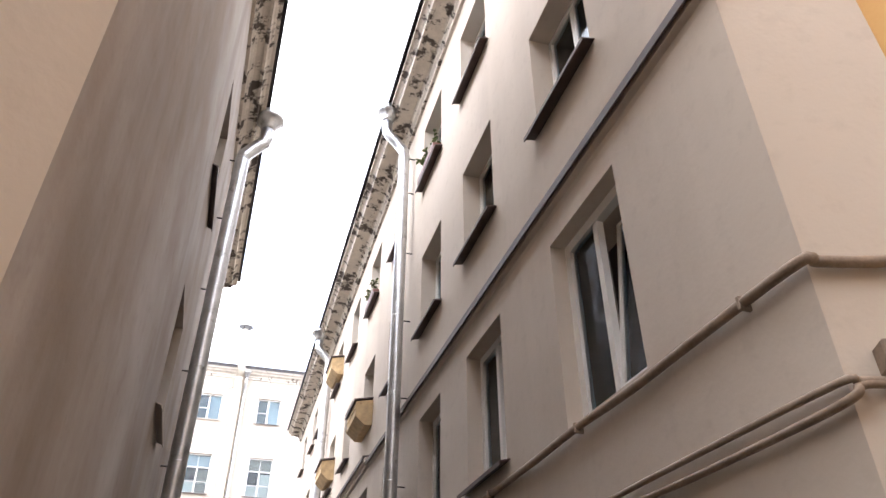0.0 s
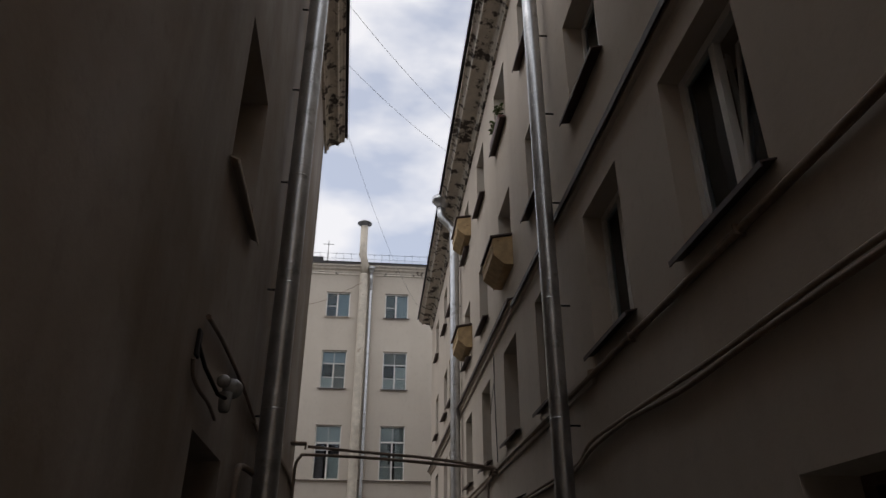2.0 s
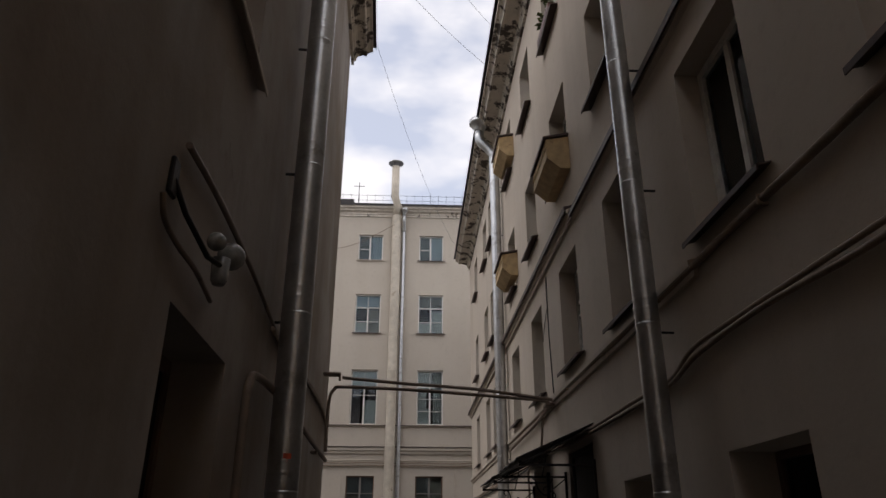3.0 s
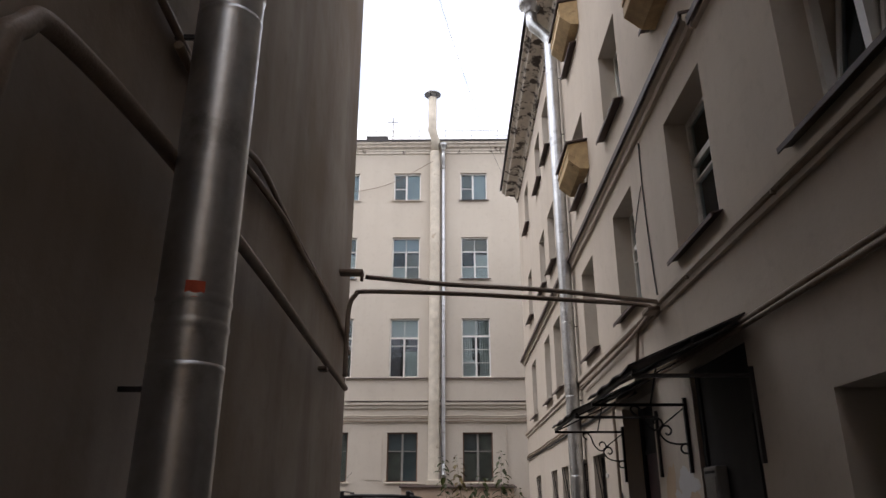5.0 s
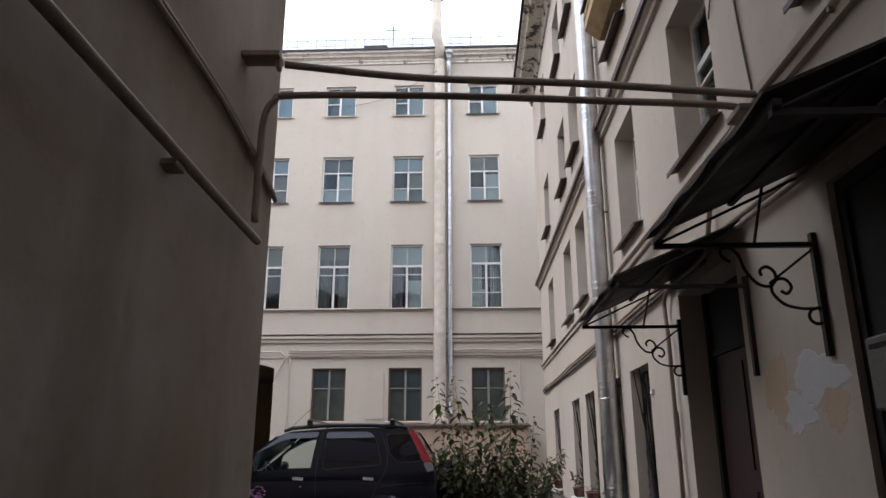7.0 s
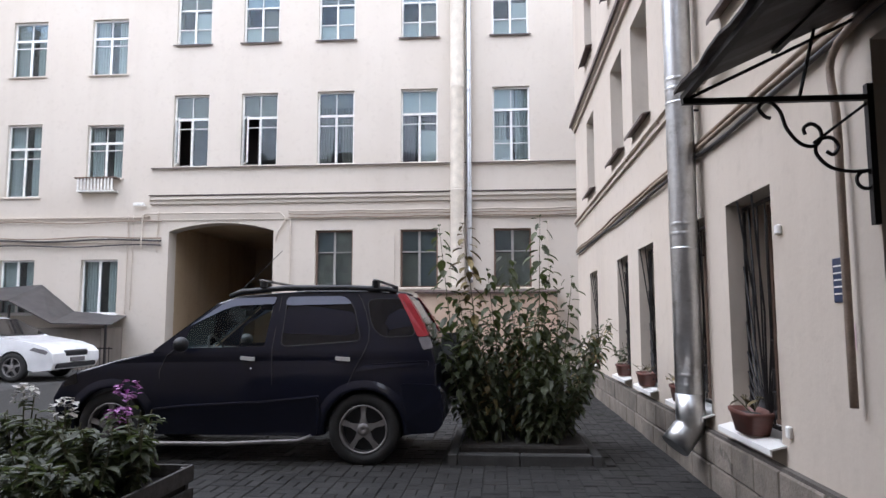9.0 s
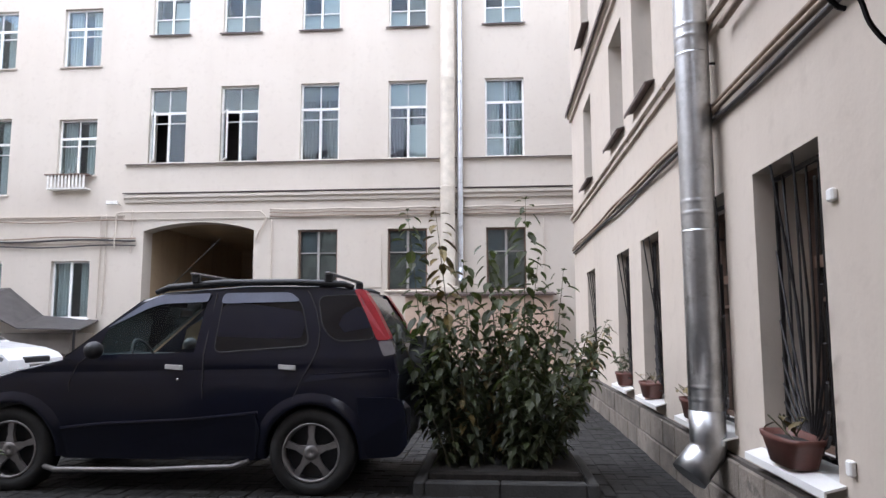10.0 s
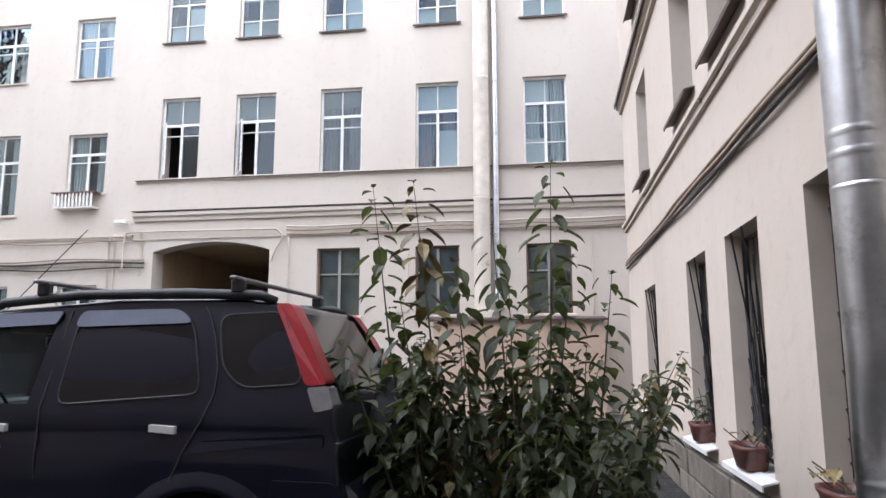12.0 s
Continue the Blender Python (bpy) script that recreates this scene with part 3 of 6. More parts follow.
# windows of the end house
for i, (u, w) in enumerate(E_U):
    # index 4: white cloth imitates the whitish reflection in its panes
    behind = {0: [(0, 0.67, 1, 1, DUSTY)], 1: [(0, 0.67, 1, 1, DUSTY)], 2: [(0, 0.8, 1, 1, DUSTY)], 3: [(0, 0.67, 1, 1, LACE), (0.52, 0, 1, 0.45, LACE)], 4: [(0, 0.0, 0.48, 0.3, LACE), (0, 0.72, 0.6, 1, LACE)]}.get(i, ())
    window(END, u, 5.84, w, 2.2, OLDWHITE if i != 4 else PVC, "grid" if i in (4, 5) else "cross", 0.1, 0.08, TRIM, {2: DUSTY, 3: MAUVE, 4: LACE}.get(i), label="tall cross-bar window with pale frame", open_leaf=-55 if i in (0, 1) else 0, pane_backs=behind)
    behind = [(0, 0.66, 1, 1, SKYSHEEN if i % 2 else DUSTY), (0.52, 0, 1, 0.62, LACE if i % 2 == 0 else DUSTY), (0, 0, 0.48, 0.3, LACE)]
    window(END, u, 9.6, w, 1.7, OLDWHITE if i != 4 else PVC, "small", 0.1, 0.08, LEDGE, None, label="cross-bar window with pale frame and vent pane", pane_backs=behind)
    # right leaf: pale blue panel painted in as a sky reflection
    window(END, u, 12.88, w, 1.2, PVC, "blind", 0.1, 0.08, LEDGE if i == 4 else TRIM, None, label="small two-leaf attic-floor window with white frame", pane_backs=[(0, 0, 0.45, 1, GREYBLIND), (0.5, 0, 1, 1, SKYSHEEN)])
    if u > -6:
        window(END, u, 2.22, w, 1.68, BROWNWOOD, "vent", 0.12, 0.07, TRIM, None, label="ground-floor window with dark frame and pale bars", bar_mat=GREYBAR, pane_backs=[(0, 0, 0.47, 0.6, DUSTY), (0.53, 0, 1, 1, DUSTY if i != 3 else GREYBLIND), (0, 0.64, 0.47, 1, GREYBLIND)])
for i, (u, w) in enumerate(L_U):
    window(END, u, 1.5, w, 1.6, PVC, "two", 0.12, 0.08, PVC, LACE, label="two-leaf ground-floor window with white frame")
    window(END, u, 5.53 if u > -12 else 5.0, w, 1.65 if u > -12 else 2.25, OLDWHITE, "cross", 0.1, 0.06, TRIM, LACE, label="cross-bar window with pale frame")
    window(END, u, 8.75, w, 1.75, PVC, "cross", 0.1, 0.06, TRIM, LACE, label="window with white frame")
    window(END, u, 11.9, w, 1.6, PVC, "two", 0.1, 0.06, TRIM, None, label="window with white frame")
for a, b, z, t in LH[:2]:
    window(LEFT, a, z, b - a, t - z, OLDWHITE, "two", 0.25, 0.07, TRIM if z < 5 else LEDGE, label="small window in a deep dark reveal")


# the carriage arch of the end house: curved head, side walls and vault
def arch_z(f):
    return 3.91 + 0.24 * math.sin(math.pi * f) ** 0.8


bm = bmesh.new()
K = 16
rows = []
for y in (0.003, 0.497):
    lo = [bm.verts.new((ARCH[0] + (ARCH[1] - ARCH[0]) * i / K, y, arch_z(i / K))) for i in range(K + 1)]
    hi = [bm.verts.new((ARCH[0] + (ARCH[1] - ARCH[0]) * i / K, y, 4.2)) for i in range(K + 1)]
    rows.append((lo, hi))
for i in range(K):
    bm.faces.new((rows[0][0][i], rows[0][0][i + 1], rows[0][1][i + 1], rows[0][1][i]))
    bm.faces.new((rows[0][0][i], rows[1][0][i], rows[1][0][i + 1], rows[0][0][i + 1]))
    bm.faces.new((rows[1][0][i + 1], rows[1][0][i], rows[1][1][i], rows[1][1][i + 1]))
bmesh.ops.recalc_face_normals(bm, faces=list(bm.faces))
tagged(part("wall_arch_head", bm, CREAM_FAR, matrix=END), "curved plaster head of the carriage arch", "arch", kind="structure")
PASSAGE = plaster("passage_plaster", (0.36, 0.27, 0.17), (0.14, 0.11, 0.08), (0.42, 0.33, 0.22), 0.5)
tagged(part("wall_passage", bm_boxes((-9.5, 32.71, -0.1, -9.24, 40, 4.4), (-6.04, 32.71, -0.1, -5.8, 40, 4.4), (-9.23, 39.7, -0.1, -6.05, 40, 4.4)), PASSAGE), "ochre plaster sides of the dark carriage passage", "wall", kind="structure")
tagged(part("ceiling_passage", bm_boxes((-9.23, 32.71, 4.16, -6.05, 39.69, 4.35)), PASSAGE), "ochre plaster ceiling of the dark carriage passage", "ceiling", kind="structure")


# ---- fittings of the walls ----
def arc(cx, cz, r, a0, a1, k=10):
    return [(cx + r * math.cos(radians(a0 + (a1 - a0) * i / k)), cz + r * math.sin(radians(a0 + (a1 - a0) * i / k))) for i in range(k + 1)]


def downpipe(face, u, off, z_top, z_foot, eave, r=0.095, sticker=False, dent=False):
    """A sheet-steel rainwater pipe: hopper under the eaves, swan neck, lengths with beads, shoe, wall brackets. off: its axis before the wall."""
    e = thing("downpipe", face @ T((u, -off, 0)), "galvanised steel downpipe with beaded joints on the plaster wall", "downpipe", "downpipes of the passage")
    z = z_foot + 0.32
    while z < z_top - 0.05:
        z2 = min(z + 1.24, z_top)
        bm = bmesh.new()
        prof = [(z - 0.01, r * 0.99), (z + 0.004, r * 0.995), (z + 0.09, r), (z + 0.10, r), (z + 0.112, r * 1.035), (z + 0.124, r), (z + 0.134, r), (z + 0.17, r), (z + 0.18, r), (z + 0.192, r * 1.035), (z + 0.204, r), (z + 0.214, r), (z + 0.6, r), (z2 - 0.03, r), (z2 - 0.02, r), (z2 - 0.015, r * 1.01), (z2, r * 1.01)]
        if dent and z < 1.6:
            prof = sorted(prof + [(z + 0.25 + 0.045 * k, r) for k in range(21) if abs(k - 7.8) > 0.6 and z + 0.25 + 0.045 * k < z2 - 0.04])
        add_tube(bm, [(0, 0, q[0]) for q in prof], [q[1] for q in prof], 28 if dent else 20)
        if dent:
            for v in bm.verts:
                for zc, ac, deep, tall, wide in ((1.02, -35, 0.034, 0.16, 26), (0.78, -62, 0.022, 0.12, 24), (1.45, -20, 0.014, 0.3, 22)):
                    a = math.degrees(math.atan2(v.co.y, v.co.x)) - ac
                    k = 1 - deep / r * math.exp(-((v.co.z - zc) / tall) ** 2 - (a / wide) ** 2)
                    v.co.x, v.co.y = v.co.x * k, v.co.y * k
        part("pipe_length", bm, ZINC, e, smooth=True)
        br = bm_boxes((-0.008, 0.0, z2 - 0.075, 0.008, off - 0.002, z2 - 0.06))
        part("bracket", br, IRON, e)
        z = z2
    neck = [(0, 0, z_top - 0.05), (0, -0.01, z_top + 0.08), (0, -eave * 0.45, z_top + 0.26), (0, -eave * 0.9, z_top + 0.42), (0, -eave, z_top + 0.52), (0, -eave, z_top + 0.72)]
    part("swan_neck", bm_tube((neck, [r, r, r * 0.98, r, r, r]), seg=18), ZINC, e, smooth=True)
    h = z_top + 0.70
    part("hopper", bm_tube(([(0, -eave, h), (0, -eave, h + 0.06), (0, -eave, h + 0.2), (0, -eave, h + 0.22), (0, -eave, h + 0.32)], [r, r * 1.15, r * 1.85, r * 2.15, r * 2.15]), seg=18), ZINC, e, smooth=True)
    shoe = [(0, 0, z_foot + 0.36), (0, 0, z_foot + 0.18), (0, 0, z_foot + 0.14), (0, -0.012, z_foot + 0.09), (0, -0.036, z_foot + 0.06), (0.012, -0.075, z_foot + 0.015), (0.03, -0.14, z_foot - 0.06)]
    part("shoe", bm_tube((shoe, [r * 1.035, r * 1.035, r * 1.035, r * 1.035, r * 1.04, r * 1.05, r * 1.07]), seg=18), ZINC, e, smooth=True)
    if sticker:
        bm = bmesh.new()
        for i in range(8):
            a, b = radians(-177 + i * 3.6), radians(-177 + (i + 1) * 3.6)
            p = [(1.008 * r * math.cos(t), 1.008 * r * math.sin(t), zz) for zz, t in ((2.045, a), (2.045, b), (2.095, b), (2.095, a))]
            bm.faces.new([bm.verts.new(q) for q in p])
        s = part("sticker", bm, RED, e, "small red paper sticker")
        s.modifiers.new("thickness", "SOLIDIFY").thickness = 0.001
    return e


RED = mat("red_paper", (0.55, 0.08, 0.03), 0.6, 0, 0.15, 30, 0)
downpipe(RIGHT, -9.2, 0.2, 10.1, 0.32, 0.34)
downpipe(RIGHT, -18.54, 0.16, 10.1, 0.355, 0.34, 0.114, dent=True)
downpipe(LEFT, 9.03, 0.19, 9.2, 0.30, 0.3, 0.112, True)


def cable(name, pts, r, material, label, category="cable", seg=7, group="", face=None):
    """A cable or pipe through pts, rounded off by a smooth spline."""
    v = [Vector(p) for p in pts]
    out = []
    for i in range(len(v) - 1):
        p0, p1, p2, p3 = v[max(i - 1, 0)], v[i], v[i + 1], v[min(i + 2, len(v) - 1)]
        for k in range(6):
            t = k / 6
            out.append(0.5 * (2 * p1 + (p2 - p0) * t + (2 * p0 - 5 * p1 + 4 * p2 - p3) * t * t + (3 * p1 - p0 - 3 * p2 + p3) * t ** 3))
    out.append(v[-1])
    return tagged(part(name, bm_tube((out, r), seg=seg), material, matrix=face, smooth=True), label, category, group)


def run(y0, y1, z, wob, step=0.6, off=-0.03, seed=1):
    rnd = random.Random(seed)
    n = max(2, int(abs(y1 - y0) / step))
    return [(-(y0 + (y1 - y0) * i / n), off + rnd.uniform(-0.006, 0.006), z + rnd.uniform(-wob, wob)) for i in range(n + 1)]


CH = facade(2.15, 1.928, 0.89, -0.45)


def round_corner(z, sag):
    """The same run carried round the house's corner on to the splayed wall."""
    pts = []
    for s in (0.03, 0.15, 0.3, 0.5, 0.66):
        p = RIGHT.inverted() @ (CH @ Vector((s, -0.035, z - sag * math.sin(s * 4.5))))
        pts.append(tuple(p))
    return pts[::-1]


cable("conduit", round_corner(3.36, 0.035) + run(1.95, 27.5, 3.37, 0.008, 0.7, -0.035, 3), 0.027, CABLE, "thick painted conduit clipped along the plaster wall", "conduit", face=RIGHT)
cable("cable", round_corner(2.83, 0.02) + run(1.97, 8.8, 2.83, 0.015, 0.8, -0.03, 5) + run(9.3, 12.6, 2.71, 0.008, 0.8, -0.03, 5) + run(14.5, 27.5, 2.79, 0.012, 0.9, -0.03, 5), 0.017, CABLE, "painted cable clipped along the plaster wall", group="cables along the wall", face=RIGHT)
cable("cable", round_corner(2.81, 0.01) + run(1.97, 8.75, 2.775, 0.03, 0.9, -0.035, 7) + run(9.35, 12.6, 2.675, 0.01, 0.9, -0.035, 7) + run(14.5, 27.5, 2.74, 0.015, 0.9, -0.035, 7), 0.019, CABLE, "painted cable clipped along the plaster wall", group="cables along the wall", face=RIGHT)
cable("cable", run(15.0, 27.5, 2.685, 0.015, 0.9, -0.03, 9), 0.016, BLACKCABLE, "dark cable clipped along the plaster wall", group="cables along the wall", face=RIGHT)
cable("cable", [(-13.93, -0.012, 5.3), (-13.95, -0.012, 4.6), (-13.9, -0.012, 3.9), (-13.85, -0.012, 3.5)], 0.008, BLACKCABLE, "thin cable hanging down the plaster wall", face=RIGHT)
cable("cable", [(-14.0, -0.012, 4.8), (-14.3, -0.012, 4.55), (-14.4, -0.012, 4.4)], 0.006, BLACKCABLE, "thin cable stub on the plaster wall", face=RIGHT)
jb = tagged(part("junction_box", bm_boxes((0.12, -0.11, 2.845, 0.24, -0.002, 2.96), bevel=0.008), CABLE, matrix=CH), "painted junction box where the wall cables meet", "junction box")
# cable clips along the conduit
for k in range(14):
    tagged(part("cable_clip", bm_boxes((-0.012, -0.068, 3.335, 0.012, -0.001, 3.405), bevel=0.004), CABLE, matrix=RIGHT @ T((-(2.3 + 1.75 * k), 0, 0))), "small painted clip over the conduit", "clip", "conduit clips")

# left wall: gas pipe, cables, lamp, plinth
cable("gas_pipe", [(8.1, -0.07, 0.05), (8.1, -0.07, 1.2), (8.11, -0.07, 2.2), (8.16, -0.07, 2.4), (8.32, -0.07, 2.48), (9.06, -0.07, 2.54), (10.5, -0.07, 2.57), (12.5, -0.07, 2.57), (14.02, -0.07, 2.58)], 0.027, RUSTPIPE, "brown painted gas pipe along the plaster wall", "gas pipe", 10, face=LEFT)
cable("cable", [(6.58, -0.025, 3.05), (7.1, -0.025, 3.08), (7.8, -0.025, 3.08), (8.4, -0.025, 3.06), (9.0, -0.02, 3.03), (9.66, -0.02, 3.02), (10.2, -0.02, 3.14), (10.8, -0.02, 3.15), (11.6, -0.02, 3.16), (12.45, -0.02, 3.2), (13.34, -0.02, 3.22), (14.0, -0.02, 3.17), (14.54, -0.02, 3.09)], 0.016, RUSTPIPE, "brown cable sagging along the plaster wall", face=LEFT)
cable("cable", [(9.0, -0.03, 2.98), (9.7, -0.03, 2.97), (10.3, -0.03, 3.04), (10.9, -0.03, 3.10), (11.6, -0.03, 3.11), (12.45, -0.03, 3.155), (13.34, -0.03, 3.17), (14.0, -0.03, 3.12), (14.54, -0.03, 3.05)], 0.018, CABLE, "painted cable along the plaster wall", face=LEFT)
cable("cable", [(6.4, -0.02, 2.74), (6.46, -0.02, 2.66), (6.67, -0.02, 2.635), (6.92, -0.03, 2.625), (7.25, -0.02, 2.6)], 0.012, RUSTPIPE, "brown lamp cable above the door", face=LEFT)
tagged(part("pipe_bracket", bm_boxes((12.62, -0.075, 2.51, 12.74, -0.001, 2.545), bevel=0.006), RUSTPIPE, matrix=LEFT), "painted iron bracket under the gas pipe", "bracket")
tagged(part("pipe_bracket", bm_boxes((13.58, -0.24, 3.665, 13.72, -0.001, 3.705), (13.62, -0.24, 3.60, 13.68, -0.21, 3.664), bevel=0.006), RUSTPIPE, matrix=LEFT), "painted iron bracket carrying the pipe across the passage", "bracket")


def on_left(u, off, z):
    p = LEFT @ Vector((u, -off, z))
    return (p.x, p.y, p.z)


a0 = on_left(13.66, 0.26, 3.645)
cable("gas_pipe", [a0, (0.0, 13.78, 3.60), (1.0, 13.77, 3.53), (1.9, 13.70, 3.405), (2.13, 13.68, 3.37)], 0.024, RUSTPIPE, "painted gas pipe crossing the passage overhead", "gas pipe", 10)
b0 = [on_left(13.92, 0.07, 2.68), on_left(13.92, 0.07, 3.1), on_left(13.92, 0.08, 3.40), on_left(13.92, 0.14, 3.53), on_left(13.92, 0.28, 3.57)]
cable("gas_pipe", b0 + [(0.2, 13.9, 3.53), (1.2, 13.88, 3.46), (1.95, 13.86, 3.40), (2.07, 13.9, 3.36), (2.09, 14.1, 3.33), (2.09, 15.2, 3.27), (2.09, 17.0, 3.24), (2.09, 18.2, 3.22)], 0.024, RUSTPIPE, "painted gas pipe rising from the wall and crossing the passage", "gas pipe", 10)
tagged(part("pipe_bracket", bm_boxes((-13.95, -0.16, 3.30, -13.72, -0.001, 3.345), bevel=0.006), RUSTPIPE, matrix=RIGHT), "painted iron bracket under the crossing pipes", "bracket")
cable("gas_pipe", [(-14.6, -0.05, 3.3), (-14.75, -0.05, 2.95), (-15.0, -0.06, 2.7), (-16.05, -0.05, 2.66), (-16.1, -0.05, 2.2), (-16.1, -0.05, 0.9)], 0.02, RUSTPIPE, "thin painted pipe dropping beside the doorway", "gas pipe", 8, face=RIGHT)

DAMP = plaster("cement_plinth", (0.20, 0.175, 0.15), (0.09, 0.08, 0.07), (0.25, 0.22, 0.19), 0.6)
tagged(part("baseboard", bm_profile([(0, -0.1), (0, 0.80), (-0.03, 0.78), (-0.035, -0.1)], 8.05, 14.56), DAMP, matrix=LEFT), "dark damp cement plinth along the wall", "plinth", kind="structure")
DOORDARK = mat("dark_steel_door_paint", (0.013, 0.012, 0.012), 0.8, 0.0, 0.3, 6, 0.15, 60)
DOORRED = mat("maroon_door_paint", (0.042, 0.019, 0.021), 0.55, 0.0, 0.25, 5, 0.15, 60)
e = thing("door_1", LEFT @ T((6.74, 0, 0)), "dark recessed house door in the plaster wall", "door", kind="structure")
part("door_leaf", bm_boxes((0.06, 0.3, 0, 1.0, 0.345, 2.36), (0.15, 0.285, 1.2, 0.91, 0.3, 2.2), (0.15, 0.285, 0.2, 0.91, 0.3, 1.05)), DOORDARK, e)
part("door_frame", bm_boxes((0, 0.28, 0, 0.06, 0.36, 2.43), (1.0, 0.28, 0, 1.06, 0.36, 2.43), (0.06, 0.28, 2.36, 1.0, 0.36, 2.43)), BROWNWOOD, e)
part("handle", bm_tube(([(0.92, 0.285, 1.05), (0.92, 0.24, 1.05), (0.82, 0.24, 1.05)], 0.01)), ZINC, e)

WHITEGLASS = mat("clouded_lamp_glass", (0.27, 0.27, 0.265), 0.2, 0, 0.2, 14, 0.0)
e = thing("wall_lamp", LEFT @ T((6.93, 0, 2.70)), "old wall lamp with clouded glass globes above the door", "lamp")
part("arm", bm_tube(([(-0.42, -0.01, 0.16), (-0.3, -0.04, 0.06), (-0.12, -0.1, -0.05), (0.02, -0.13, -0.04)], 0.012)), IRON, e)
part("wall_plate", bm_boxes((-0.46, -0.02, 0.08, -0.38, 0.0, 0.24), bevel=0.006), IRON, e)


def bm_ball(c, r, squash=1.0, u=16, v=10):
    bm = bmesh.new()
    bmesh.ops.create_uvsphere(bm, u_segments=u, v_segments=v, radius=r)
    for q in bm.verts:
        q.co = Vector((q.co.x, q.co.y, q.co.z * squash)) + Vector(c)
    return bm


part("globe", bm_ball((0.12, -0.14, 0.05), 0.064), WHITEGLASS, e, "clouded glass globe", smooth=True)
part("globe", bm_ball((-0.05, -0.11, 0.05), 0.042), WHITEGLASS, e, "small clouded glass globe", smooth=True)
part("cup", bm_tube(([(0.03, -0.12, -0.12), (0.03, -0.12, -0.10), (0.03, -0.12, 0.0)], [0.026, 0.036, 0.042]), seg=16), WHITEGLASS, e, "clouded glass cup", smooth=True)


# ---- canopies and doors of the right house ----
def spiral(cx, cz, r0, r1, a0, a1, y, k=14):
    out = []
    for i in range(k + 1):
        a, r = radians(a0 + (a1 - a0) * i / k), r0 + (r1 - r0) * i / k
        out.append((y, cx + r * math.cos(a), cz + r * math.sin(a)))
    return out


RUSTSHEET = mat("rusty_canopy_sheet", (0.026, 0.020, 0.018), 0.65, 0.2, 0.3, 6, 0.25, 60)


def canopy(y0, y1, z_low=2.36, z_wall=2.765, out=0.85):
    """A lean-to porch roof of sheet iron on two scrolled brackets. y0, y1: its near and far end along the wall."""
    w = y1 - y0
    e = thing("door_canopy", RIGHT @ T((-y1, 0, 0)), "dark sheet-iron door canopy on scrolled wrought-iron brackets", "canopy", "door canopies")
    bm = bmesh.new()
    n = 12
    for k in range(n):                       # seamed sheet, a little buckled
        a, b = w * k / n, w * (k + 1) / n
        da, db = 0.012 * math.sin(k * 1.7), 0.012 * math.sin((k + 1) * 1.7)
        q = [(a, -out - 0.03, z_low + 0.012 + da), (b, -out - 0.03, z_low + 0.012 + db), (b, -0.004, z_wall), (a, -0.004, z_wall)]
        lo = [bm.verts.new(p) for p in q]
        hi = [bm.verts.new((p[0], p[1], p[2] + 0.014)) for p in q]
        bm.faces.new(lo[::-1])
        bm.faces.new(hi)
        bm.faces.new((lo[0], lo[1], hi[1], hi[0]))
        bm.faces.new((lo[2], lo[3], hi[3], hi[2]))
        if k == 0:
            bm.faces.new((lo[3], lo[0], hi[0], hi[3]))
        if k == n - 1:
            bm.faces.new((lo[1], lo[2], hi[2], hi[1]))
    bmesh.ops.remove_doubles(bm, verts=list(bm.verts), dist=0.0005)
    part("sheet", bm, RUSTSHEET, e)
    part("front_bar", bm_boxes((0.0, -out, z_low - 0.018, w, -out + 0.03, z_low + 0.008)), IRON, e)
    part("purlin", bm_boxes((0.0, -out * 0.5, z_low + 0.2, w, -out * 0.5 + 0.03, z_low + 0.222)), IRON, e)
    for x in (0.03, w - 0.03):
        b = part("bracket", bm_boxes((x - 0.015, -out, z_low - 0.045, x + 0.015, -0.03, z_low - 0.02), (x - 0.018, -0.03, z_low - 0.62, x + 0.018, -0.002, z_low + 0.03)), IRON, e)
        part("tie", bm_tube(([(x, -out + 0.02, z_low - 0.02), (x, -0.01, z_wall - 0.04)], 0.009), seg=6), IRON, b)
        if x > 0.1:
            continue                         # the near ends have plain struts only
        part("tie", bm_tube(([(x, -0.32, z_low - 0.02), (x, -0.24, z_low + 0.3)], 0.009), seg=6), IRON, b)
        zb = z_low - 0.03
        part("brace", bm_tube(([(x, -0.27, zb - 0.21), (x, -0.015, zb - 0.02)], 0.007), seg=6), IRON, b)
        hook = [(-0.455, -0.09), (-0.48, -0.08), (-0.505, -0.045), (-0.49, -0.015), (-0.45, -0.015), (-0.41, -0.06), (-0.385, -0.14), (-0.33, -0.21), (-0.27, -0.225), (-0.235, -0.19), (-0.24, -0.145), (-0.275, -0.12), (-0.31, -0.14), (-0.305, -0.17)]
        foot = [(-0.02, -0.34), (-0.11, -0.345), (-0.2, -0.325), (-0.255, -0.27), (-0.26, -0.225), (-0.23, -0.19), (-0.185, -0.19), (-0.16, -0.23), (-0.185, -0.265), (-0.215, -0.25)]
        for c in (hook, foot):
            v = [Vector((x, a, zb + d)) for a, d in c]
            pts = []
            for k in range(len(v) - 1):
                p0, p1, p2, p3 = v[max(k - 1, 0)], v[k], v[k + 1], v[min(k + 2, len(v) - 1)]
                for f in (0.0, 0.25, 0.5, 0.75):
                    pts.append(0.5 * (2 * p1 + (p2 - p0) * f + (2 * p0 - 5 * p1 + 4 * p2 - p3) * f * f + (3 * p1 - p0 - 3 * p2 + p3) * f ** 3))
            part("scroll", bm_tube((pts + [v[-1]], 0.009), seg=6), IRON, b)
        part("scroll", bm_tube((spiral(-0.05, zb - 0.385, 0.04, 0.04, 90, 430, x), 0.009), seg=6), IRON, b)
    return e


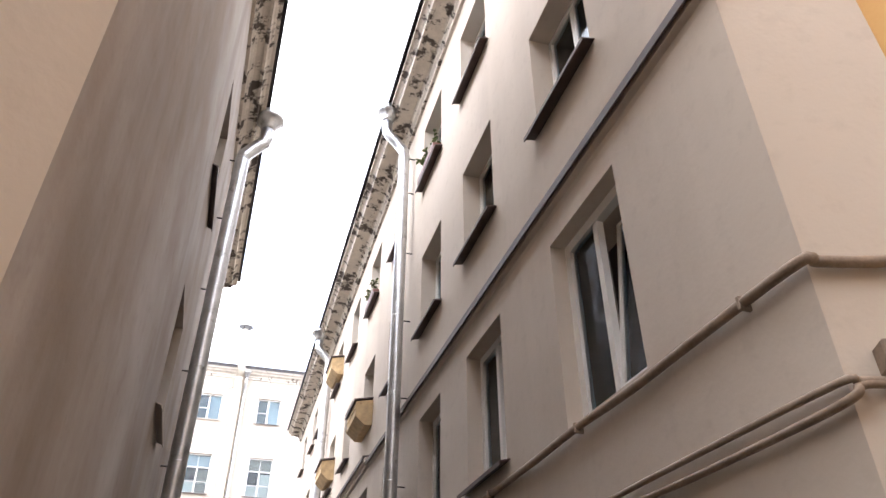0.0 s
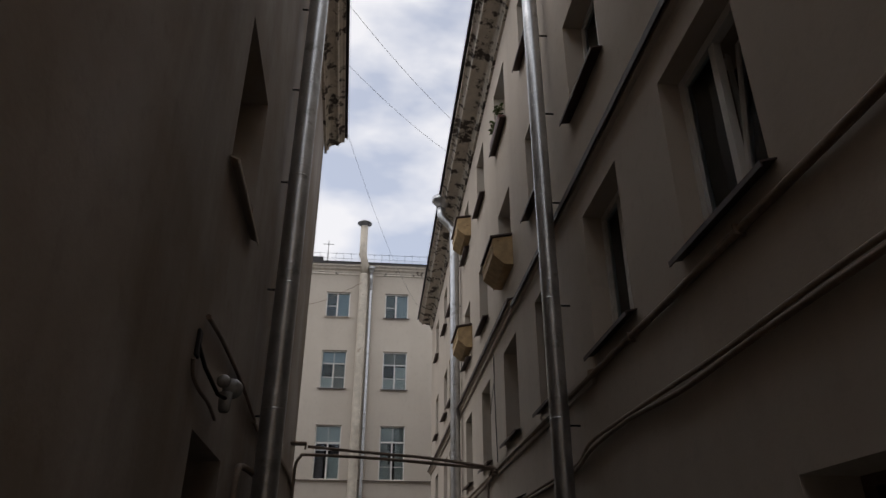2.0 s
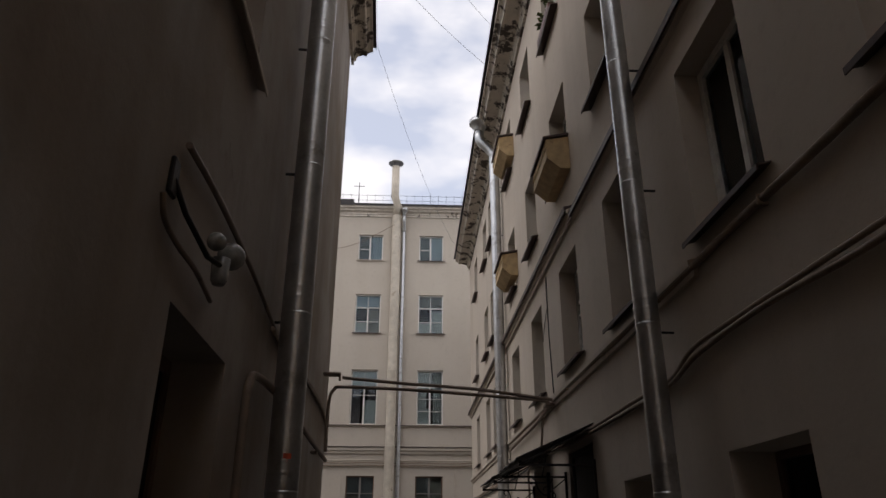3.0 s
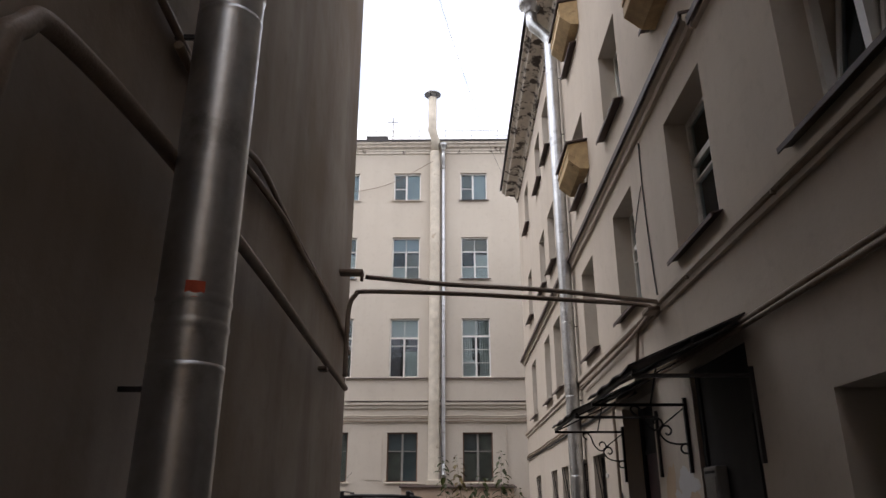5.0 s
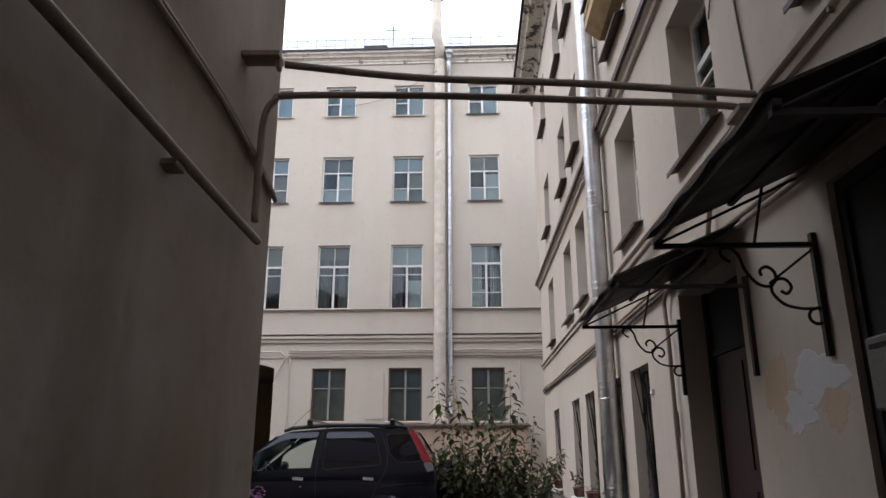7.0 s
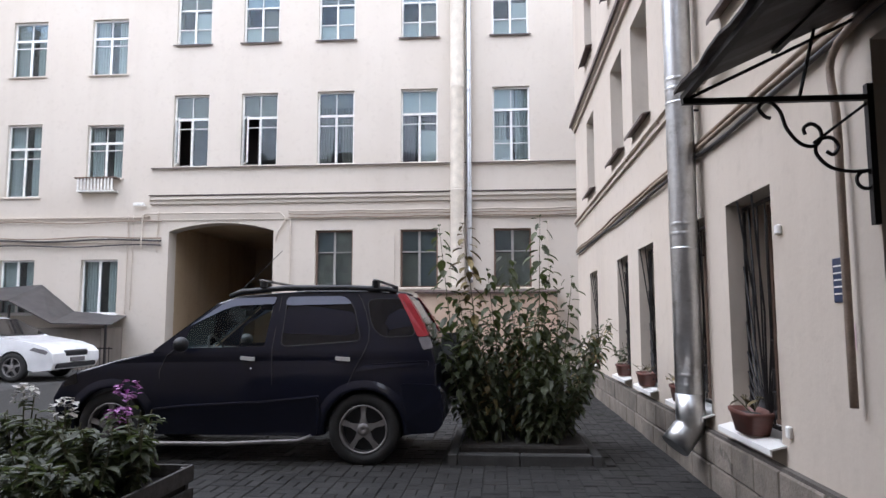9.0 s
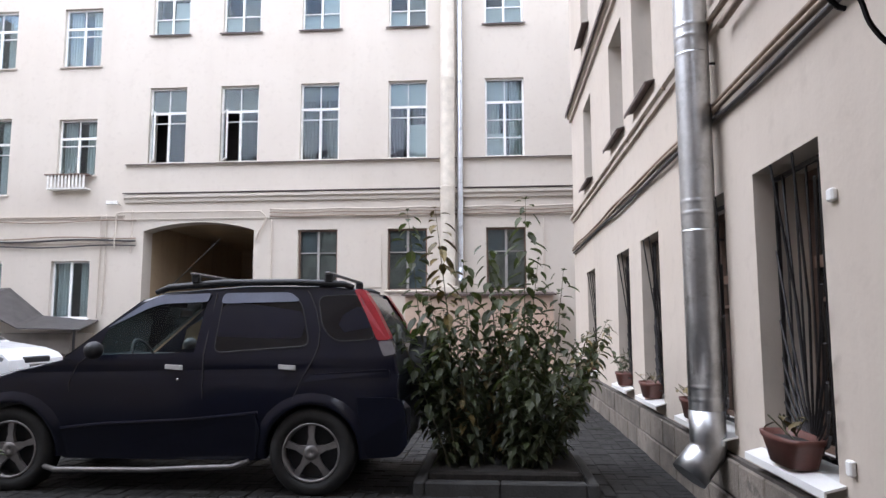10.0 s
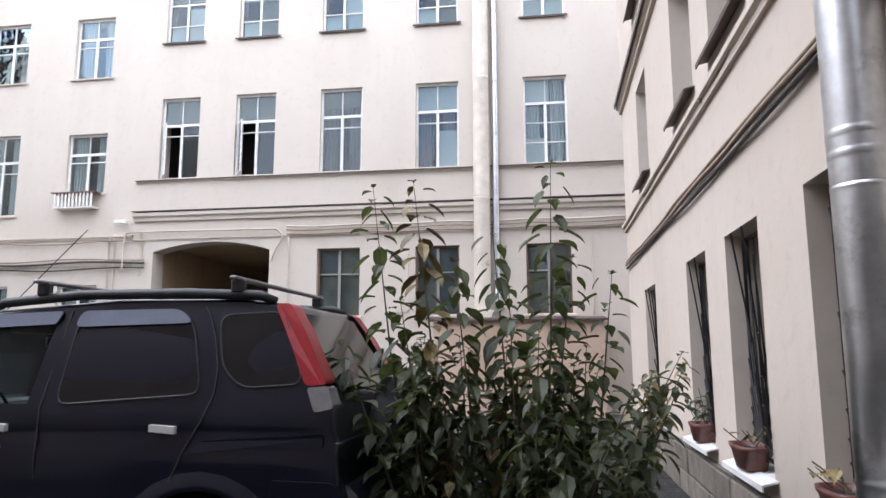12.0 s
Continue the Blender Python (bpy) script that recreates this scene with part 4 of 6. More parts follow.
canopy(14.3, 15.9)
canopy(11.85, 13.42)

e = thing("door_2", RIGHT @ T((-13.2, 0, 0.1)), "dark steel entrance door under an iron canopy", "door", kind="structure")
part("door_leaf", bm_boxes((0.07, 0.06, 0.01, 1.18, 0.11, 2.43), (0.16, 0.045, 1.15, 1.09, 0.06, 2.0), (0.16, 0.045, 0.15, 1.09, 0.06, 1.0)), DOORDARK, e)
part("door_frame", bm_boxes((0, 0.04, 0, 0.07, 0.12, 2.5), (1.18, 0.04, 0, 1.25, 0.12, 2.5), (0.07, 0.04, 2.43, 1.18, 0.12, 2.5)), DOORDARK, e)
part("handle", bm_tube(([(0.2, 0.045, 0.95), (0.2, 0.0, 0.95), (0.2, 0.0, 1.15), (0.2, 0.045, 1.15)], 0.01)), ZINC, e)
MAILBOX = mat("grey_mailbox_paint", (0.17, 0.16, 0.15), 0.5, 0.0, 0.12, 12, 0.1)
e = thing("mailbox", RIGHT @ T((-13.02, 0.045, 1.45)), "pale grey mailbox with a notice hung on the dark door", "mailbox")
part("body", bm_boxes((0, -0.09, 0, 0.30, 0, 0.32), bevel=0.01), MAILBOX, e)
part("slot", bm_boxes((0.04, -0.096, 0.265, 0.26, -0.091, 0.285)), DOORDARK, e)
NOTICE = mat("aged_paper", (0.21, 0.20, 0.18), 0.8, 0, 0.08, 20, 0)
card = part("notice", bm_boxes((0.03, -0.097, 0.04, 0.27, -0.092, 0.24)), NOTICE, e, "pale paper notice")
part("writing", bm_boxes(*[(0.06, -0.0995, 0.20 - 0.03 * k, 0.25 - 0.03 * (k % 2), -0.0975, 0.204 - 0.03 * k) for k in range(5)]), MAILBOX, card)

e = thing("door_3", RIGHT @ T((-15.86, 0, 0.1)), "maroon painted entrance door in a dark recess", "door", kind="structure")
part("door_leaf", bm_boxes((0.06, 0.24, 0.01, 1.30, 0.29, 1.95), (0.14, 0.228, 1.05, 0.66, 0.24, 1.85), (0.14, 0.228, 0.15, 0.66, 0.24, 0.9), (0.72, 0.228, 1.05, 1.22, 0.24, 1.85), (0.72, 0.228, 0.15, 1.22, 0.24, 0.9)), DOORRED, e)
part("transom", bm_boxes((0.06, 0.24, 1.95, 1.30, 0.29, 2.5), (0.06, 0.22, 1.95, 1.30, 0.238, 2.0)), DOORDARK, e)
part("door_frame", bm_boxes((0, 0.2, 0, 0.06, 0.32, 2.5), (1.30, 0.2, 0, 1.36, 0.32, 2.5)), DOORDARK, e)
part("handle", bm_tube((spiral(0.05, 0.0, 0.05, 0.05, 0, 330, 0.0), 0.008), seg=6), IRON, e, matrix=T((1.1, 0.18, 1.0)))
STEP = mat("worn_step_stone", (0.2, 0.19, 0.17), 0.9, 0, 0.2, 6, 0.4)
for y, w in ((12.0, 1.15), (14.52, 1.32)):
    tagged(part("doorstep", bm_boxes((-y - w, -0.28, -0.04, -y, 0.5, 0.098), bevel=0.015), STEP, matrix=RIGHT), "worn stone doorstep at the entrance", "step", kind="structure")

# repaired patches between the doors
PATCH_BLUE = plaster("grey_repair_plaster", (0.58, 0.57, 0.56), (0.48, 0.46, 0.44), (0.62, 0.61, 0.61), 0.2)
PATCH_OCHRE = plaster("ochre_old_paint", (0.54, 0.41, 0.28), (0.42, 0.32, 0.23), (0.58, 0.45, 0.33), 0.2)
PATCH_RUN = plaster("pale_run_off", (0.36, 0.315, 0.27), (0.24, 0.2, 0.165), (0.42, 0.385, 0.35), 0.7)


def patch(face, u, z, w, h, material, label, seed, proud=0.002):
    """A ragged skin of repair plaster on a wall."""
    rnd = random.Random(seed)
    bm = bmesh.new()
    k = 34
    ring = []
    for i in range(k):
        a = i * math.tau / k
        r = 1 + rnd.uniform(-0.2, 0.14) + 0.16 * math.sin(3 * a + seed) + 0.1 * math.sin(5 * a + seed * 2)
        ring.append((u + w / 2 * r * math.cos(a), z + h / 2 * r * math.sin(a)))
    top = [bm.verts.new((x, -proud, y)) for x, y in ring]
    bot = [bm.verts.new((u + (x - u) * 1.10, -0.0004, z + (y - z) * 1.06)) for x, y in ring]
    bm.faces.new(top)
    for i in range(k):
        bm.faces.new((top[i], bot[i], bot[(i + 1) % k], top[(i + 1) % k]))
    bmesh.ops.recalc_face_normals(bm, faces=list(bm.faces))
    return tagged(part("plaster_patch", bm, material, matrix=face), label, "patch", kind="structure")


patch(RIGHT, -13.6, 1.66, 0.5, 0.26, PATCH_BLUE, "grey repair patch on the plaster wall", 2)
patch(RIGHT, -13.86, 1.49, 0.34, 0.22, PATCH_BLUE, "grey repair patch on the plaster wall", 8)
patch(RIGHT, -14.1, 1.63, 0.3, 0.4, PATCH_OCHRE, "ochre bare patch on the plaster wall", 5, 0.0014)
patch(RIGHT, -13.45, 1.5, 0.26, 0.22, PATCH_OCHRE, "ochre bare patch on the plaster wall", 6, 0.0012)
patch(LEFT, 7.3, 3.72, 0.5, 0.75, PATCH_RUN, "pale run-off patch under the window", 3, 0.0016)

# window boxes under upper windows
BOXWOOD = mat("ochre_window_box_paint", (0.50, 0.36, 0.19), 0.75, 0, 0.18, 8, 0.3, 60, stain=(0.26, 0.16, 0.08), stain_scale=5, stain_at=0.62)


def window_box(y0, y1, z, label="ochre wooden storage box under the window"):
    w = y1 - y0
    e = thing("window_box", RIGHT @ T((-y1, 0, z)), label, "window box", "boxes under upper windows")
    pr = [(-0.002, 0.0), (-0.14, 0.0), (-0.31, 0.15), (-0.31, 0.42), (-0.002, 0.48)]
    part("body", bm_profile(pr, 0, w), BOXWOOD, e)
    part("lid", bm_profile([(-0.002, 0.50), (-0.002, 0.525), (-0.35, 0.455), (-0.35, 0.415), (-0.335, 0.415), (-0.33, 0.432)], -0.03, w + 0.03), LEDGE, e, "brown sheet-metal lid")
    part("front_batten", bm_boxes((0.0, -0.322, 0.29, w, -0.311, 0.33)), BOXWOOD, e)
    for x in (-0.006, w - 0.02):
        part("side_batten", bm_boxes((x, -0.30, 0.14, x + 0.026, -0.28, 0.41)), BOXWOOD, e)


window_box(11.95, 12.95, 6.08)
window_box(16.6, 17.65, 6.34)
window_box(16.5, 17.55, 8.96)

# ---- leaves ----
def leafy(m, colour, amount=0.3):
    """Lets some light through a leaf."""
    n, l = m.node_tree.nodes, m.node_tree.links
    b, out = n["Principled BSDF"], n["Material Output"]
    tr = n.new("ShaderNodeBsdfTranslucent")
    tr.inputs["Color"].default_value = (*colour, 1)
    mx = n.new("ShaderNodeMixShader")
    mx.inputs["Fac"].default_value = amount
    l.new(b.outputs["BSDF"], mx.inputs[1])
    l.new(tr.outputs["BSDF"], mx.inputs[2])
    l.new(mx.outputs["Shader"], out.inputs["Surface"])
    return m


LEAF = leafy(mat("garden_leaf", (0.054, 0.063, 0.028), 0.5, 0, 0.25, 12, 0.1, 60, spread=0.45), (0.09, 0.12, 0.03))
STEM = mat("green_brown_stem", (0.09, 0.085, 0.045), 0.7, 0, 0.25, 20, 0.1)
TIRED = mat("yellowing_leaf", (0.16, 0.12, 0.04), 0.5, 0, 0.3, 15, 0.1, 60, spread=0.4)


def add_leaf(bm, p, yaw, pitch, size, wide=0.34):
    """A pointed leaf, folded along its midrib and drooping to the tip."""
    d = Vector((math.cos(yaw) * math.cos(pitch), math.sin(yaw) * math.cos(pitch), math.sin(pitch)))
    s = Vector((-math.sin(yaw), math.cos(yaw), 0))
    n = s.cross(d) * -1
    if n.z < 0:
        n = -n
    mid, lf, rt = [], [], []
    for f, wf, droop in ((0.0, 0.12, 0), (0.25, 0.85, 0.0), (0.55, 0.9, -0.06), (0.8, 0.5, -0.15), (1.0, 0.0, -0.3)):
        c = p + d * (size * f) + Vector((0, 0, droop * size))
        mid.append(bm.verts.new(c))
        if wf:
            lf.append(bm.verts.new(c + s * (size * wide * wf) + n * (size * 0.09)))
            rt.append(bm.verts.new(c - s * (size * wide * wf) + n * (size * 0.09)))
    for i in range(3):
        bm.faces.new((mid[i], mid[i + 1], lf[i + 1], lf[i]))
        bm.faces.new((mid[i + 1], mid[i], rt[i], rt[i + 1]))
    bm.faces.new((mid[3], mid[4], lf[3]))
    bm.faces.new((mid[4], mid[3], rt[3]))


def ledge_plant(face, u, z, w, h, off, seed, label):
    rnd = random.Random(seed)
    e = thing("ledge_plant", face @ T((u, -off, z)), label, "plant", "plants on window ledges")
    part("trough", bm_boxes((0, -0.07, 0, w, 0.07, 0.13), bevel=0.01), TERRACOTTA, e)
    bm, st = bmesh.new(), bmesh.new()
    for i in range(16):
        x, hh = rnd.uniform(0.03, w - 0.03), h * rnd.uniform(0.5, 1)
        top = Vector((x + rnd.uniform(-0.08, 0.08), rnd.uniform(-0.12, 0.05), 0.12 + hh))
        add_tube(st, [(x, 0, 0.1), tuple(top)], 0.004, 4, False)
        for k in range(6):
            f = rnd.uniform(0.3, 1)
            add_leaf(bm, Vector((x, 0, 0.12)).lerp(top, f), rnd.uniform(0, 6.28), rnd.uniform(-0.3, 0.7), rnd.uniform(0.05, 0.09))
    part("stem", st, STEM, e)
    part("foliage", bm, LEAF, e)


TERRACOTTA = mat("terracotta_plastic", (0.115, 0.042, 0.03), 0.5, 0, 0.2, 10, 0.1)
ledge_plant(RIGHT, -8.5, 8.87, 0.95, 0.32, 0.05, 3, "potted plants on a high window ledge")
ledge_plant(RIGHT, -13.0, 8.87, 0.9, 0.3, 0.05, 4, "potted plants on a high window ledge")


# ---- barred ground-floor windows, pots, sills, plinth ----
def grille(y0, y1, full=True):
    """A fan of twisted bars rising from the sill, standing out before the window."""
    w = y1 - y0
    e = thing("window_grille", RIGHT @ T((-y1, 0.04, Z1 + 0.02)), "black iron window grille with bars fanning from the sill", "grille", "ground-floor grilles")
    for b4 in ((0.01, 0.02, w - 0.01, 0.045), (0.01, H1 - 0.07, w - 0.01, H1 - 0.045), (0.01, 0.05, 0.03, H1 - 0.075), (w - 0.03, 0.05, w - 0.01, H1 - 0.075)):
        part("rail", bm_boxes((b4[0], 0.075, b4[1], b4[2], 0.095, b4[3])), IRON, e)
    for k in range(17):
        f = k / 16
        a = radians(8 + 164 * f)
        near = math.cos(a) > 0
        far = min((w * 0.5 + (0.075 if near else -0.02)) / max(abs(math.cos(a)), 1e-3), (H1 - 0.1) / max(math.sin(a), 1e-3))
        ex, ez = w * 0.5 + math.cos(a) * far, 0.04 + math.sin(a) * far
        part("bar", bm_tube(([(w * 0.5, 0.04, 0.04), (w * 0.5 + (ex - w * 0.5) * 0.5, 0.0 if near else 0.05, 0.04 + (ez - 0.04) * 0.5), (ex, -0.10 if near else 0.07, ez)], 0.0075), seg=6), IRON, e)
    for k in range(5):
        x = w * (0.16 + 0.17 * k)
        part("bar", bm_tube(([(x, 0.085, 0.04), (x, 0.085, H1 - 0.06)], 0.007), seg=6), IRON, e)


for a, b in R_W1[3:]:
    grille(a, b)


def trough_pot(u, z, w, off, label, plant=False, seed=1):
    e = thing("flower_trough", RIGHT @ T((u, -off, z)), label, "flower pot", "pots on the sills")
    bm = bmesh.new()
    n = 20
    def ring(sc, zz, inner=0.0):
        return [bm.verts.new(((w / 2 * sc - inner) * math.copysign(abs(math.cos(t)) ** 0.6, math.cos(t)), (0.11 * sc - inner) * math.copysign(abs(math.sin(t)) ** 0.6, math.sin(t)), zz)) for t in [k * math.tau / n for k in range(n)]]
    rs = [ring(0.72, 0), ring(0.92, 0.115), ring(1.0, 0.125), ring(1.02, 0.15), ring(0.98, 0.15, 0.012), ring(0.9, 0.11, 0.012)]
    for a, b in zip(rs, rs[1:]):
        for k in range(n):
            bm.faces.new((a[k], a[(k + 1) % n], b[(k + 1) % n], b[k]))
    bm.faces.new(rs[0][::-1])
    part("pot", bm, TERRACOTTA, e, smooth=True)
    bm = bmesh.new()
    bm.faces.new([bm.verts.new((w / 2 * 0.88 * math.cos(t), 0.085 * math.sin(t), 0.118)) for t in [k * math.tau / 16 for k in range(16)]])
    part("soil", bm, SANDJOINT, e)
    rnd = random.Random(seed)
    lv, st = bmesh.new(), bmesh.new()
    for k in range(9 if plant else 6):
        x, y = rnd.uniform(-w * 0.35, w * 0.35), rnd.uniform(-0.05, 0.05)
        top = Vector((x + rnd.uniform(-0.15, 0.15), y + rnd.uniform(-0.12, 0.06), 0.17 + rnd.uniform(0.05, 0.3 if plant else 0.08)))
        add_tube(st, [(x, y, 0.14), tuple(top)], 0.004, 4, False)
        for j in range(5 if plant else 1):
            add_leaf(lv, Vector((x, y, 0.15)).lerp(top, rnd.uniform(0.4, 1)), rnd.uniform(0, 6.28), rnd.uniform(-0.6, 0.4), rnd.uniform(0.05, 0.09))
    part("stem", st, STEM, e)
    part("foliage", lv, LEAF if plant else TIRED, e)


trough_pot(-17.52, 0.565, 0.48, 0.03, "brown flower trough with withered stems on the sill", seed=3)
trough_pot(-19.3, 0.565, 0.34, 0.02, "brown pot with a withered plant on the sill", seed=4)
trough_pot(-20.85, 0.565, 0.42, 0.02, "terracotta pot with a small plant on the sill", seed=5)
trough_pot(-22.3, 0.565, 0.36, 0.02, "terracotta pot with a leafy plant on the sill", True, 6)
trough_pot(-25.2, 0.565, 0.36, 0.02, "terracotta pot with a small plant on the sill", True, 7)

SIGNBLUE = mat("dark_blue_enamel", (0.02, 0.035, 0.09), 0.3, 0, 0.1, 10, 0.0)
e = thing("wall_sign", RIGHT @ T((-16.32, 0, 1.40)), "small dark blue enamel plate on the plaster wall", "sign")
part("plate", bm_boxes((0, -0.012, 0, 0.15, -0.001, 0.225), bevel=0.004), SIGNBLUE, e)
part("lettering", bm_boxes(*[(0.015, -0.015, 0.18 - 0.035 * k, 0.135 - 0.02 * (k % 2), -0.0125, 0.187 - 0.035 * k) for k in range(5)]), PVC, e)
e = thing("paper_note", RIGHT @ T((-16.25, 0, 1.17)), "small pinkish paper note pasted on the plaster wall", "note")
part("sheet", bm_boxes((0, -0.003, 0, 0.11, -0.001, 0.13)), mat("pinkish_paper", (0.52, 0.40, 0.40), 0.85, 0, 0.1, 20, 0), e)
part("writing", bm_boxes(*[(0.03 + 0.008 * (k % 2), -0.0045, 0.02 + 0.025 * k, 0.075 - 0.006 * k, -0.0032, 0.03 + 0.025 * k) for k in range(4)]), RED, e)
tagged(part("wall_switch_box", bm_boxes((-17.0, -0.03, 1.83, -16.94, -0.001, 1.89), bevel=0.008), PVC, matrix=RIGHT), "small white junction box beside the window", "junction box")
tagged(part("wall_switch_box", bm_boxes((-16.98, -0.03, 0.62, -16.93, -0.001, 0.69), bevel=0.008), PVC, matrix=RIGHT), "small white junction box by the sill", "junction box")


# ---- the yard ----
def lathe(profile, seg=28):
    """Turns a closed outline of (radius, y) about the y axis."""
    bm = bmesh.new()
    rings = [[bm.verts.new((r * math.cos(k * math.tau / seg), y, r * math.sin(k * math.tau / seg))) for k in range(seg)] for r, y in profile]
    for a, b in zip(rings, rings[1:] + rings[:1]):
        for k in range(seg):
            bm.faces.new((a[k], b[k], b[(k + 1) % seg], a[(k + 1) % seg]))
    bmesh.ops.recalc_face_normals(bm, faces=list(bm.faces))
    return bm


RUBBER = mat("tyre_rubber", (0.014, 0.0135, 0.013), 0.75, 0, 0.25, 12, 0.3, 80)
ALLOY = mat("dusty_alloy", (0.2, 0.19, 0.185), 0.5, 0.5, 0.15, 14, 0.05)
BLACKPLASTIC = mat("black_trim_plastic", (0.018, 0.018, 0.02), 0.55, 0, 0.2, 20, 0.15, 120)
CHROME = mat("chrome", (0.75, 0.75, 0.75), 0.15, 1.0, 0.05, 10, 0)
SILVER = mat("silver_handle_paint", (0.62, 0.62, 0.61), 0.35, 0.0, 0.05, 10, 0)
TAILRED = mat("red_lamp_lens", (0.27, 0.006, 0.012), 0.38, 0, 0.15, 20, 0)
LAMPCLEAR = mat("clear_lamp_lens", (0.17, 0.16, 0.165), 0.12, 0, 0.1, 20, 0)
# smoked plastic, its base colour paled and blued for reflected sky
VISOR = mat("smoked_visor_sky_sheen", (0.17, 0.185, 0.24), 0.12, 0, 0.08, 6, 0)


def paint(name, colour, rough=0.25, dust=(0.02, 0.019, 0.02)):
    m = mat(name, colour, rough, 0, 0.1, 3, 0.0, 90, stain=dust, stain_scale=1.5, stain_at=0.72)
    b = m.node_tree.nodes["Principled BSDF"]
    b.inputs["Specular IOR Level"].default_value = 0.2
    b.inputs["Coat Weight"].default_value = 0.6
    b.inputs["Coat Roughness"].default_value = 0.09
    return m


def tinted(name, colour):
    m, nt, b = node_mat(name)
    n = nt.nodes.new("ShaderNodeTexNoise")
    n.inputs["Scale"].default_value = 3
    r = nt.nodes.new("ShaderNodeMapRange")
    r.inputs["To Min"].default_value, r.inputs["To Max"].default_value = 0.03, 0.09
    nt.links.new(n.outputs["Fac"], r.inputs["Value"])
    nt.links.new(r.outputs["Result"], b.inputs["Roughness"])
    b.inputs["Base Color"].default_value = (*colour, 1)
    b.inputs["IOR"].default_value = 1.48
    return m


CARBLACK = paint("black_blue_car_paint", (0.005, 0.006, 0.015), 0.3, (0.009, 0.009, 0.013))
CARWHITE = paint("white_car_paint", (0.78, 0.78, 0.78), 0.25, (0.6, 0.58, 0.55))
TINT = tinted("dark_tinted_glass", (0.006, 0.006, 0.008))
CARPANE = glass_mat("car_window_glass", (0.84, 0.90, 0.88))


def wheel(parent, s, y, r, side, width=0.2):
    w = part("wheel", lathe([(r * 0.66, -width / 2), (r * 0.93, -width / 2), (r, -width * 0.32), (r * 1.0, width * 0.32), (r * 0.93, width / 2), (r * 0.66, width / 2)]), RUBBER, parent, "black tyre on a five-spoke alloy rim", matrix=T((s, y, r)), smooth=True)
    o = side * width / 2
    part("rim", lathe([(r * 0.66, o - side * 0.10), (r * 0.67, o + side * 0.002), (r * 0.62, o + side * 0.002), (r * 0.60, o - side * 0.10)]), ALLOY, w, smooth=True)
    part("brake_disc", lathe([(0.01, o - side * 0.085), (r * 0.60, o - side * 0.085), (r * 0.60, o - side * 0.095), (0.01, o - side * 0.095)]), BLACKPLASTIC, w)
    bm = bmesh.new()
    for k in range(5):
        a = k * math.tau / 5 + 0.3
        d, n = Vector((math.cos(a), 0, math.sin(a))), Vector((-math.sin(a), 0, math.cos(a)))
        q = []
        for f, h, dy in ((0.08, 0.045, 0.0), (0.34, 0.019, -0.004), (0.63, 0.027, -0.012)):
            for sgn in (-1, 1):
                q.append((d * r * f + n * h * sgn * r / 0.33, o + side * dy))
        front = [bm.verts.new((p.x, yy, p.z)) for p, yy in q]
        back = [bm.verts.new((p.x, yy - side * 0.03, p.z)) for p, yy in q]
        for i in (0, 2):
            bm.faces.new((front[i], front[i + 1], front[i + 3], front[i + 2]))
            bm.faces.new((front[i], front[i + 2], back[i + 2], back[i]))
            bm.faces.new((front[i + 1], back[i + 1], back[i + 3], front[i + 3]))
    bmesh.ops.recalc_face_normals(bm, faces=list(bm.faces))
    part("spoke_star", bm, ALLOY, w)
    part("hub_cap", lathe([(0.004, o + side * 0.006), (r * 0.17, o + side * 0.004), (r * 0.18, o - side * 0.03), (0.004, o - side * 0.03)], 16), ALLOY, w, smooth=True)


